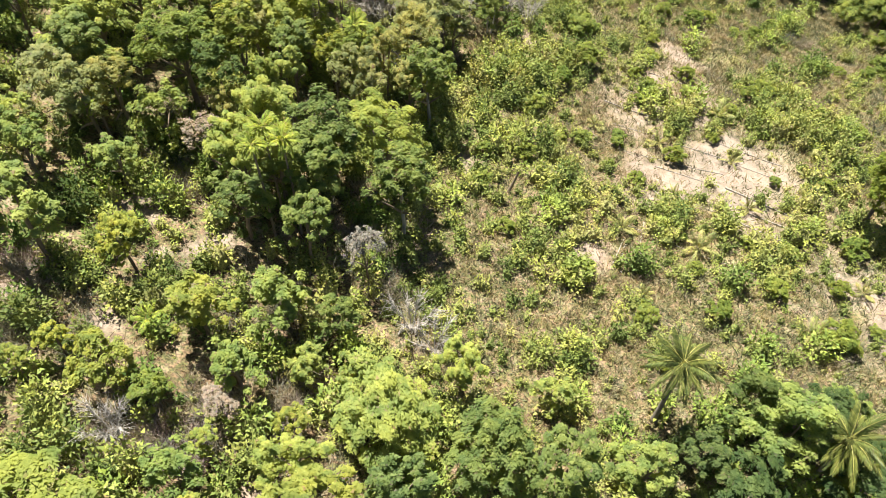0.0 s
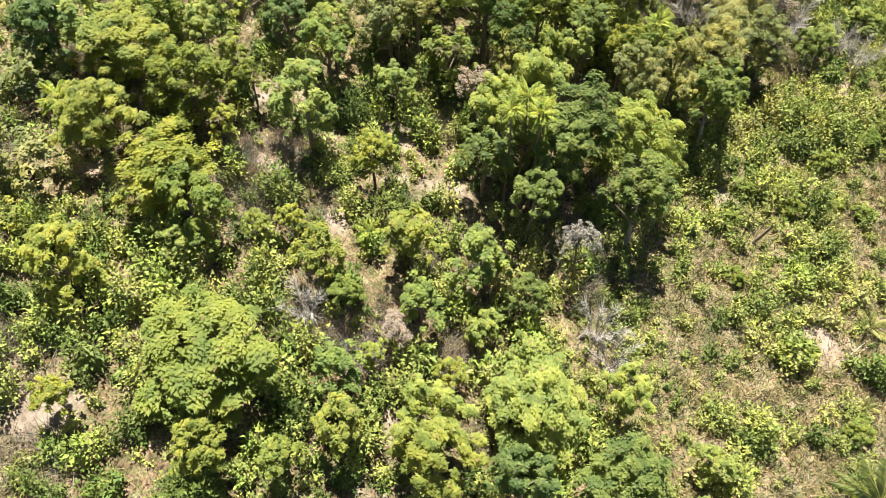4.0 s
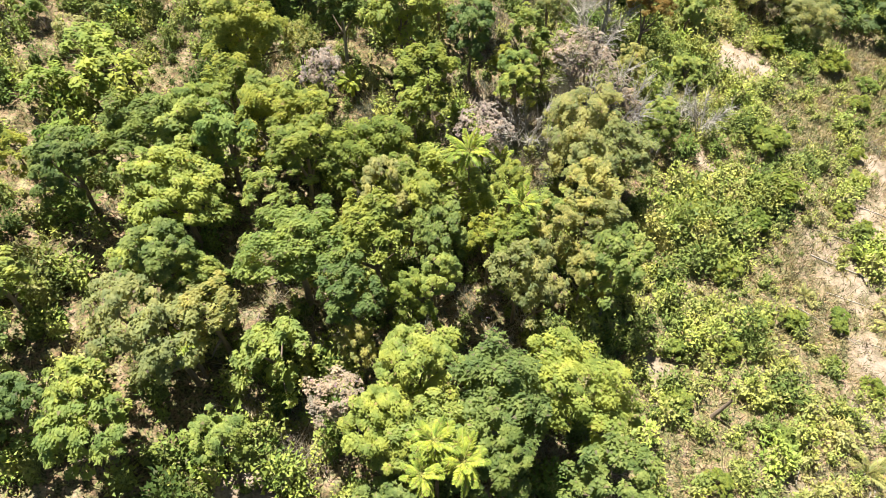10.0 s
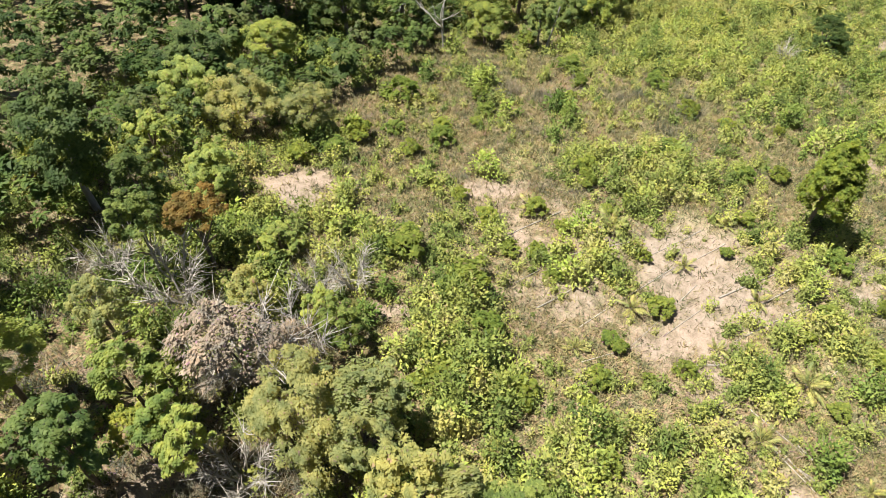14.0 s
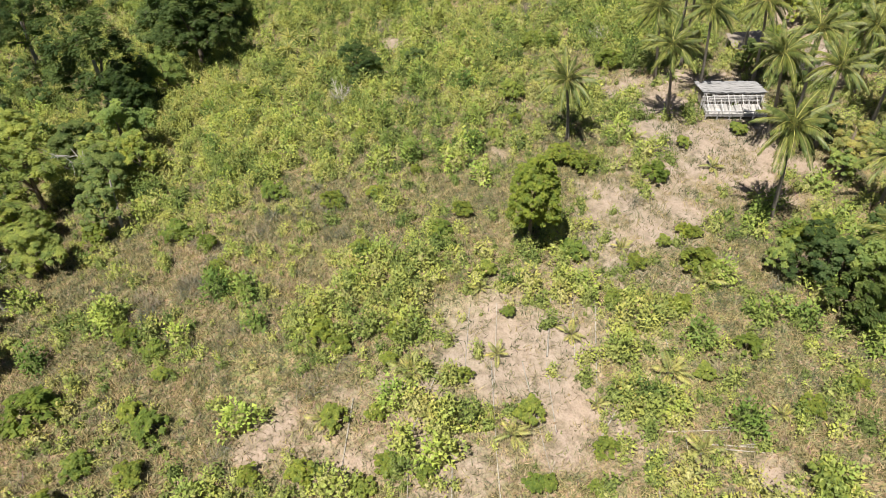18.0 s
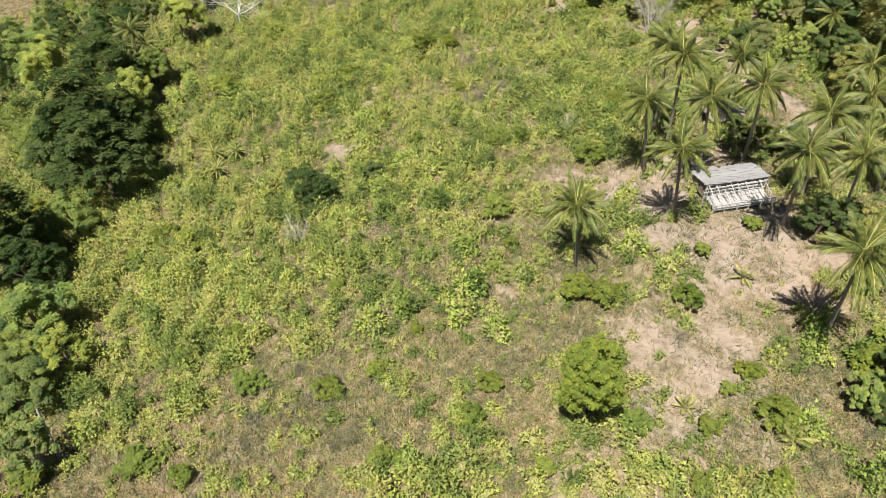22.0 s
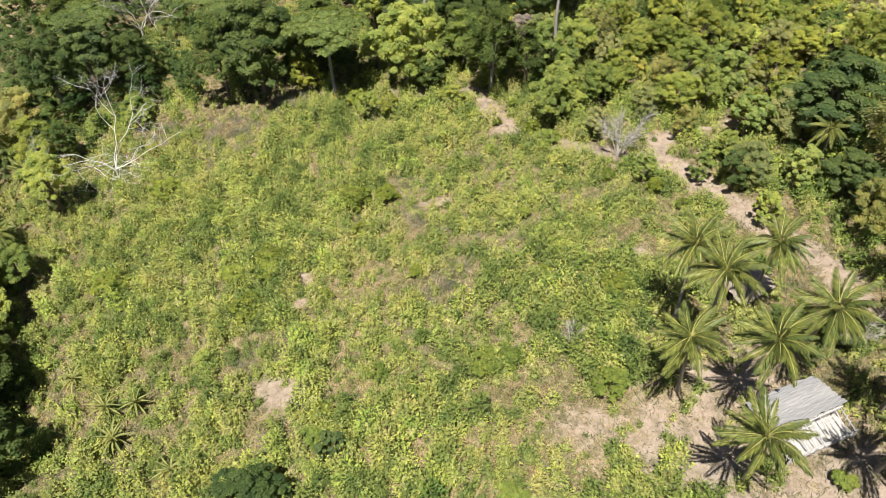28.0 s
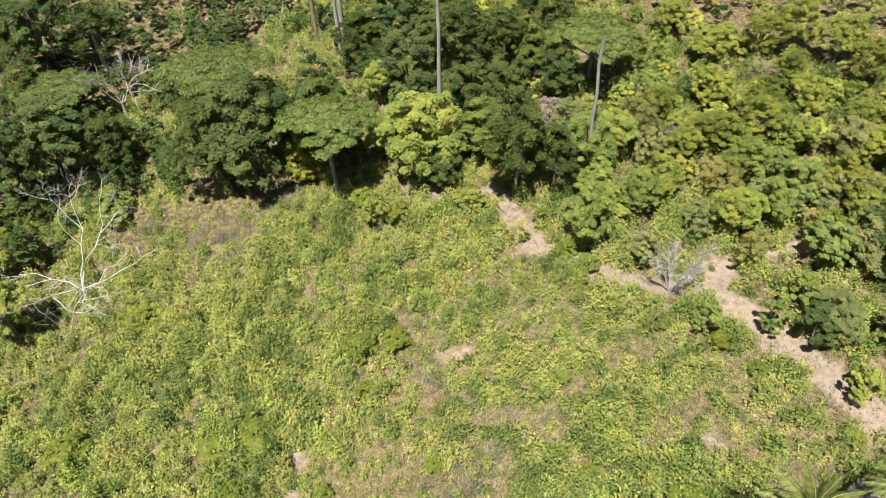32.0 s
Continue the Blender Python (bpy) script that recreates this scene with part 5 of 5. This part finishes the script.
def sheet(name, parent, corners, thick, mat, label="", rag=0.06, seed=1):
    """A worn sheet of thatch or boards with ragged edges; corners go round it."""
    rng = np.random.default_rng(seed)
    a, b, c, d = (np.array(p, float) for p in corners)
    nu, nv = 14, 8
    n = np.cross(b - a, d - a)
    n = n / np.linalg.norm(n) * (1 if n[2] > 0 else -1)
    V, F = [], []
    for layer in (0, 1):
        for j in range(nv + 1):
            for i in range(nu + 1):
                u, v = i / nu, j / nv
                p = (a * (1 - u) + b * u) * (1 - v) + (d * (1 - u) + c * u) * v
                edge = rag * rng.uniform(-1, 1) * (j in (0, nv)) * (d - a) / np.linalg.norm(d - a) + rag * rng.uniform(-1, 1) * (i in (0, nu)) * (b - a) / np.linalg.norm(b - a)
                V.append(p + edge + n * (thick * layer + (0.025 * rng.uniform(-1, 1) if layer else 0)))
    W = (nu + 1) * (nv + 1)
    g = lambda i, j, l: l * W + j * (nu + 1) + i
    for j in range(nv):
        for i in range(nu):
            F += [(g(i, j, 1), g(i + 1, j, 1), g(i + 1, j + 1, 1), g(i, j + 1, 1)), (g(i, j + 1, 0), g(i + 1, j + 1, 0), g(i + 1, j, 0), g(i, j, 0))]
    for i in range(nu):
        F += [(g(i, 0, 0), g(i + 1, 0, 0), g(i + 1, 0, 1), g(i, 0, 1)), (g(i + 1, nv, 0), g(i, nv, 0), g(i, nv, 1), g(i + 1, nv, 1))]
    for j in range(nv):
        F += [(g(0, j + 1, 0), g(0, j, 0), g(0, j, 1), g(0, j + 1, 1)), (g(nu, j, 0), g(nu, j + 1, 0), g(nu, j + 1, 1), g(nu, j, 1))]
    return part(name, mesh_of(name, np.array(V), np.array(F), mat), parent, label)


def build_hut():
    # local x along the front, local y towards the back
    root = thing("hut", Matrix.Translation((38.72, 4.22, float(gz(39.3, 4.0)))) @ Matrix.Rotation(radians(-110.5), 4, "Z"),
                 "derelict grey stilt hut, its front stripped to deck and frame", "hut")
    w, back, ridge = 2.62, 1.75, 1.62
    for k in range(6):
        x = -w + 2 * w * k / 5
        timber("post", root, (x, 0.08, -0.3), (x + 0.05 * math.sin(4 * k), 0.05, 0.98 - 0.12 * (k % 3)), 0.09, 0.09, BOARD)
        timber("post", root, (x, back, -0.3), (x, back, ridge), 0.1, 0.1, BOARD)
    for x in (-w, 0.0, w):
        timber("post", root, (x, 3.9, -0.3), (x, 3.9, 1.05), 0.1, 0.1, LOG)
    for y, z in ((0.06, 0.86), (0.04, 0.64), (back, ridge), (back - 0.05, 1.25), (back - 0.05, 0.9), (0.06, 0.42), (3.9, 1.0)):
        timber("beam", root, (-w - 0.12, y, z), (w + 0.12, y, z + 0.03 * math.sin(9 * z)), 0.075, 0.085, BOARD)
    for k in range(17):
        x = -w + 2 * w * (k + 0.5) / 17
        timber("wall_slat", root, (x, back - 0.1, 0.5), (x + 0.09 * math.sin(5 * k), back - 0.1, 1.5 - 0.2 * (k % 3 == 1)), 0.06, 0.035, BOARD)
    for k in range(9):
        x = -w + 0.15 + (2 * w - 0.3) * k / 8
        timber("rafter", root, (x, 0.06, 0.9), (x + 0.12 * math.sin(3 * k), back - 0.05 - 0.5 * (k % 4 == 2), ridge - 0.06 - 0.22 * (k % 4 == 2)), 0.055, 0.055, BOARD)
    for k in range(3):
        y = 0.95 + 0.27 * k
        timber("purlin", root, (-w + 0.3 * k, y, 0.96 + 0.38 * (y - 0.06)), (w - 0.5 * ((k + 1) % 3), y + 0.06, 0.98 + 0.38 * (y - 0.06)), 0.05, 0.04, BOARD)
    for k in range(14):
        x = -w + 2 * w * (k + 0.3) / 14
        timber("railing_stick", root, (x, 0.02, 0.36), (x + 0.16 * math.sin(7 * k), -0.02, 0.82 + 0.14 * math.sin(3 * k)), 0.04, 0.035, BOARD)
    for side in (-1, 1):
        for k in range(5):
            y = 0.25 + 0.34 * k
            timber("wall_slat", root, (side * w, y, 0.4), (side * (w + 0.05), y + 0.1, 0.85 + 0.16 * k), 0.05, 0.04, BOARD)
        sheet("wall_panel", root, [(side * w, back, 0.35), (side * w, 3.9, 0.35), (side * w, 3.9, 0.98), (side * w, back, 1.5)], 0.04, DARK_SHEET, "", 0.05, 6)
    # added dark panel: the shade under the roof, seen between the slats
    sheet("wall_panel", root, [(-w, back + 0.06, 0.4), (w, back + 0.06, 0.4), (w, back + 0.06, ridge - 0.05), (-w, back + 0.06, ridge - 0.05)], 0.03, DARK_SHEET, "dark sheet standing in for shade behind the slats", 0.05, 9)
    for k in range(11):
        x = -w + 0.1 + (2 * w - 0.2) * k / 11
        sheet("deck_board", root, [(x, 0.1, 0.46), (x + 0.44, 0.1, 0.46), (x + 0.44, 1.7, 0.47), (x, 1.7, 0.47)], 0.035, DECK, "bleached split-bamboo deck board", 0.03, 20 + k)
    for k in range(6):
        y0, y1 = back - 0.12 + 0.41 * k, back + 0.44 + 0.41 * k
        z0, z1 = ridge + 0.14 - 0.087 * k, ridge - 0.02 - 0.087 * k
        sheet("thatch_course", root, [(-w - 0.22, y0, z0), (w + 0.22, y0, z0), (w + 0.2, y1, z1), (-w - 0.2, y1, z1)], 0.05, THATCH, "pale weathered thatch", 0.09, 40 + k)

    shed = thing("lean_to", Matrix.Translation((49.2, -5.2, float(gz(49.2, -5.2)))) @ Matrix.Rotation(radians(-100), 4, "Z"), "low lean-to, its roof coloured dark like shade", "shed")
    for x in (-1.6, 1.6):
        for y, h in ((-0.9, 1.2), (0.9, 1.6)):
            timber("post", shed, (x, y, -0.3), (x, y, h), 0.1, 0.1, LOG)
    # roof coloured dark to pass for the shade under the palms
    sheet("roof", shed, [(-1.9, -1.1, 1.15), (1.9, -1.1, 1.15), (1.9, 1.1, 1.65), (-1.9, 1.1, 1.65)], 0.1, DARK_SHEET, "", 0.1, 8)


build_hut()


# ---- undergrowth, grass and far woods ----
def scatter(rng, n, wish):
    """About n places, kept with the likelihood that wish gives."""
    x, y = rng.uniform(-50, 150, n), rng.uniform(-62, 84, n)
    seen = (y > np.where(x < 24, -6, -62)) & (x + y < 205) & (y < np.where(x < 10, 76, 84))
    keep = seen & (rng.random(n) < wish(x, y))
    return x[keep], y[keep]


def clumps(name, label, rng, x, y, radius, high, per, size, mat, spread=0.42, upward=0.9, vigour=1.0):
    """Leafy mounds over the ground, all in one mesh; large ones bear more leaves."""
    n = len(x)
    grow = np.clip(np.exp(rng.normal(0, spread, n)), 0.4, 2.3) * vigour
    count = np.maximum(7, (per * grow ** 1.8).astype(int))
    k = np.repeat(np.arange(n), count)
    m = len(k)
    az, up = rng.uniform(0, 2 * math.pi, m), np.arcsin(rng.uniform(0.02, 1.0, m))
    d = np.stack([np.cos(az) * np.cos(up), np.sin(az) * np.cos(up), np.sin(up)], 1)
    stretch = rng.uniform(0.75, 1.3, n)
    reach = rng.normal(0.88, 0.17, m) * grow[k]
    wide = radius * (1 + 0.25 * np.sin(3 * az + 9 * stretch[k]))
    P = np.stack([x, y, gz(x, y)], 1)[k] + d * reach[:, None] * np.stack([wide * stretch[k], wide / stretch[k], np.full(m, high)], 1)
    T = 0.9 * d + 0.7 * unit(rng, m)
    T /= np.linalg.norm(T, axis=1)[:, None]
    N = np.array([-0.1, 0.15, 1.0]) * upward + 0.7 * d + 0.3 * unit(rng, m)
    N -= T * (T * N).sum(1)[:, None]
    N /= np.linalg.norm(N, axis=1)[:, None] + 1e-9
    s = size * rng.uniform(0.6, 1.5, m) * np.sqrt(grow[k])
    V = slips(P, N, T, s, s * rng.uniform(0.45, 0.85, m))
    tint = rng.random(n)
    # the dense inside of each plant: a rough dome that closes at the top
    sides = 5
    turn = np.arange(sides) * 2 * math.pi / sides
    corners = []
    for q in (0.0, 0.66, 1.0):
        out = np.sqrt(1 - q * q) * rng.uniform(0.5, 0.85, (n, sides)) + (0.12 if q == 1.0 else 0)
        corners.append(np.stack([x[:, None] + np.cos(turn) * out * (radius * grow * stretch)[:, None], y[:, None] + np.sin(turn) * out * (radius * grow / stretch)[:, None],
                                 gz(x, y)[:, None] - 0.05 + 0.6 * q * high * grow[:, None] * rng.uniform(0.82, 1.1, (n, sides))], 2))
    W = np.stack(corners, 1).reshape(-1, 3)
    ring = np.array([(r * sides + s, r * sides + (s + 1) % sides, (r + 1) * sides + (s + 1) % sides, (r + 1) * sides + s) for r in range(2) for s in range(sides)])
    Q = (ring[None] + (np.arange(n) * 3 * sides)[:, None, None]).reshape(-1, 4)
    cap = (np.arange(n)[:, None, None] * 3 * sides + 2 * sides + np.array([(0, 1, 2), (0, 2, 3), (0, 3, 4)])[None]).reshape(-1, 3)
    tri = np.concatenate([Q[:, [0, 1, 2]], Q[:, [0, 2, 3]], cap])
    hue = np.concatenate([np.repeat(tint[k], 3), np.repeat(tint, 3 * sides)])
    me = mesh_of(name, np.concatenate([V, W]), np.concatenate([faces(m, 3), tri + len(V)]), mat, plant=hue)
    me.materials.append(INNER)
    me.polygons.foreach_set("material_index", np.concatenate([np.zeros(m, np.int32), np.ones(len(tri), np.int32)]))
    tagged(new(name, me), label, "undergrowth", kind="stuff")


def tufts(name, label, rng, x, y, high, per, mat, wide=0.24, blade=0.05):
    """Tufts of upright blades."""
    n = len(x)
    k = np.repeat(np.arange(n), per)
    m = n * per
    h = high * rng.uniform(0.5, 1.4, m)
    T = np.stack([rng.normal(0, 0.7, m), rng.normal(0, 0.7, m), np.ones(m)], 1)
    T /= np.linalg.norm(T, axis=1)[:, None]
    px, py = x[k] + rng.normal(0, wide, m), y[k] + rng.normal(0, wide, m)
    P = np.stack([px, py, gz(px, py)], 1) + T * h[:, None] * 0.45
    N = np.cross(T, unit(rng, m))
    N /= np.linalg.norm(N, axis=1)[:, None]
    V = slips(P, N, T, h, blade * rng.uniform(0.6, 1.4, m))
    tagged(new(name, mesh_of(name, V, faces(m, 3), mat, plant=np.repeat(rng.random(n)[k], 3))), label, "grass", kind="stuff")


def smooth(v, a, b):
    t = np.clip((v - a) / (b - a), 0, 1)
    return t * t * (3 - 2 * t)


def lushness(x, y):
    east = 0.17 * smooth(x, 38, 64) - 0.04 + 0.1 * smooth(-x, -13, -7)
    return 0.4 * waver(x, y, 11, 6) + 0.36 * waver(x, y, 3.4, 7) + 0.24 * waver(x, y, 1.5, 16) + east + 0.3 * spot(x, y, LUSH) - 0.16 * spot(x, y, DRY)


def weed_wish(x, y):
    return (1 - 0.97 * bare_at(x, y)) * (1 - 0.6 * spot(x, y, STRAW)) * smooth(lushness(x, y), 0.2, 0.5) * (1 - 0.6 * wood_at(x, y))


def scrub_wish(x, y):
    wet = smooth(0.55 * waver(x, y, 13, 8) + 0.45 * waver(x, y, 3.2, 9), 0.47, 0.68)
    return (1 - bare_at(x, y)) * (1 - 0.7 * spot(x, y, THIN)) * np.clip(0.1 + 0.6 * wet + 0.8 * spot(x, y, LUSH) + 0.25 * wood_at(x, y) - 0.4 * spot(x, y, DRY), 0, 1)


def thicket_wish(x, y):
    return wood_at(x, y) * (1 - bare_at(x, y)) * smooth(0.5 * waver(x, y, 6, 11) + 0.5 * waver(x, y, 2.2, 12), 0.32, 0.55) * 0.62 * (x < 100)


def grass_wish(x, y):
    return (1 - 0.75 * bare_at(x, y)) * (1 - 0.8 * wood_at(x, y)) * (1 - 0.35 * smooth(x, 45, 62)) * np.clip(0.4 + smooth(1 - lushness(x, y), 0.3, 0.7) + spot(x, y, STRAW), 0, 1)


BRUSH = [(-6.7, 47, 2.2), (-7.4, 44.9, 2), (-3.8, 46.9, 2.2), (0.8, 51.7, 2.6), (2.4, 56.4, 2), (2.7, 50.1, 1.8), (1.1, 62, 2), (-13.3, 47.2, 1.6), (-9.1, 41.9, 1.6), (-2.3, 43.5, 1.5), (-22, 17.2, 2.2), (-20.8, 15.8, 1.8), (-14.2, 19.9, 1.2),
         (-14.6, 10.9, 2), (-10.9, 11.4, 1.6), (-4.5, 21.9, 1.6), (-3.7, 20.3, 1.3), (-16.3, 28, 1.5), (-15.5, 25.7, 1.4), (-5.2, 48, 1.6), (-30.4, 28.3, 1.6), (-3.4, 37.6, 1.6), (-16.8, 7.6, 1.4), (-13.2, 9.9, 1.6), (-21.4, 19, 1.5)]


def brush_wish(x, y):
    return (1 - bare_at(x, y)) * np.clip(0.85 * spot(x, y, BRUSH) + 0.22 * wood_at(x, y) * smooth(waver(x, y, 4, 15), 0.5, 0.75) * (x < 30) + 0.1 * spot(x, y, DRY), 0, 1)


rng = np.random.default_rng(21)
x, y = scatter(rng, 60000, weed_wish)
clumps("low_weeds", "yellow-green low weeds covering the open slope", rng, x, y, 0.34, 0.74, 48, 0.115, LEAF["weed"], 0.6, 0.6, 0.65 + 0.8 * smooth(lushness(x, y), 0.35, 0.85))
x, y = scatter(rng, 13000, scrub_wish)
clumps("scrub", "green knee-high scrub in patches over the slope", rng, x, y, 0.46, 0.95, 90, 0.145, LEAF["scrub"], 0.6, 0.6)
x, y = scatter(rng, 20000, thicket_wish)
clumps("thicket", "yellow-green waist-high thicket between the trees", rng, x, y, 0.62, 1.2, 230, 0.14, LEAF["thicket"], 0.5, 0.8, 0.8)
x, y = scatter(rng, 280000, grass_wish)
tufts("dry_grass", "straw-coloured dry grass between the weeds", rng, x, y, 0.45, 10, LEAF["grass"])
x, y = scatter(rng, 110000, brush_wish)
tufts("dry_brush", "pale tangle of dry brush between the trees", rng, x, y, 0.95, 90, LEAF["brush"], 0.4, 0.034)


def far_woods():
    """The closed woods past the open slope, joined into one mesh for each green."""
    rng = np.random.default_rng(5)
    taken = np.array([(x, y) for groups in (LIGHT, MID, DARK, OLIVE) for g in groups for x, y, r in g])
    spots = {"light": [], "mid": [], "olive": [], "dark": []}
    for _ in range(6500):
        x, y = rng.uniform(-55, 196), rng.uniform(-98, 108)
        if x + 1.25 * y < -38 or x + 1.3 * y > 205:
            continue
        east = (x > 86 and y < -20) or x > 121 or (x > 52 and y < -27 - 0.1 * (x - 52)) or (x > 108 and y > 40)
        west = x < -27 and 0 < y < 60 and rng.random() < 0.6
        north = y > 66 and x < 95
        if not (east or west or north):
            continue
        if len(taken) and np.min(np.hypot(taken[:, 0] - x, taken[:, 1] - y)) < 2.5:
            continue
        if bare_at(np.array(x), np.array(y)) > 0.3 or math.hypot(x - 138, y + 18) < 9:
            continue
        taken = np.vstack([taken, (x, y)])
        kind = rng.choice(["light", "light", "olive", "mid"]) if west else "dark" if north or (x > 95 and y > -28) else rng.choice(["light", "light", "light", "mid", "mid", "olive", "olive", "dark"])
        spots[kind].append((x, y, rng.uniform(0.9, 2.1) * (1.3 if kind == "dark" else 1)))
    for kind, places in spots.items():
        protos = []
        for v in range(4):
            protos.append(crown_leaves(rng, 2.2 if kind == "dark" else 1.8, 36, 26, 0.15, 0.22, size=(0.13, 0.24))[0])
        V = []
        for k, (x, y, r) in enumerate(places):
            a = rng.uniform(0, 6.28)
            turn = np.array([[math.cos(a), -math.sin(a), 0], [math.sin(a), math.cos(a), 0], [0, 0, 1]])
            V.append(protos[k % 4] @ turn.T * r + np.array([x, y, float(gz(x, y)) - 0.15 * r]))
        hue = np.concatenate([np.full(len(v), rng.random()) for v in V])
        V = np.concatenate(V)
        tagged(new("far_woods", mesh_of("far_woods", V, faces(len(V) // 3, 3), FAR[kind], plant=hue)), f"closed {dict(light='yellow-green', mid='green', olive='dry olive', dark='dark green')[kind]} woods beyond the open slope", "woods", kind="stuff")


FAR = {k: leaf_material("far_" + k, *v, 0.1, 0.5, 0.3) for k, v in {
    "light": ((0.19, 0.235, 0.045), (0.35, 0.39, 0.068), (0.49, 0.515, 0.12)), "mid": ((0.15, 0.205, 0.042), (0.28, 0.345, 0.068), (0.42, 0.47, 0.12)),
    # dark: green lowered to stand in for shaded gaps in the woods
    "olive": ((0.19, 0.195, 0.07), (0.33, 0.33, 0.125), (0.45, 0.43, 0.19)), "dark": ((0.05, 0.085, 0.024), (0.10, 0.145, 0.04), (0.20, 0.25, 0.075))}.items()}
far_woods()
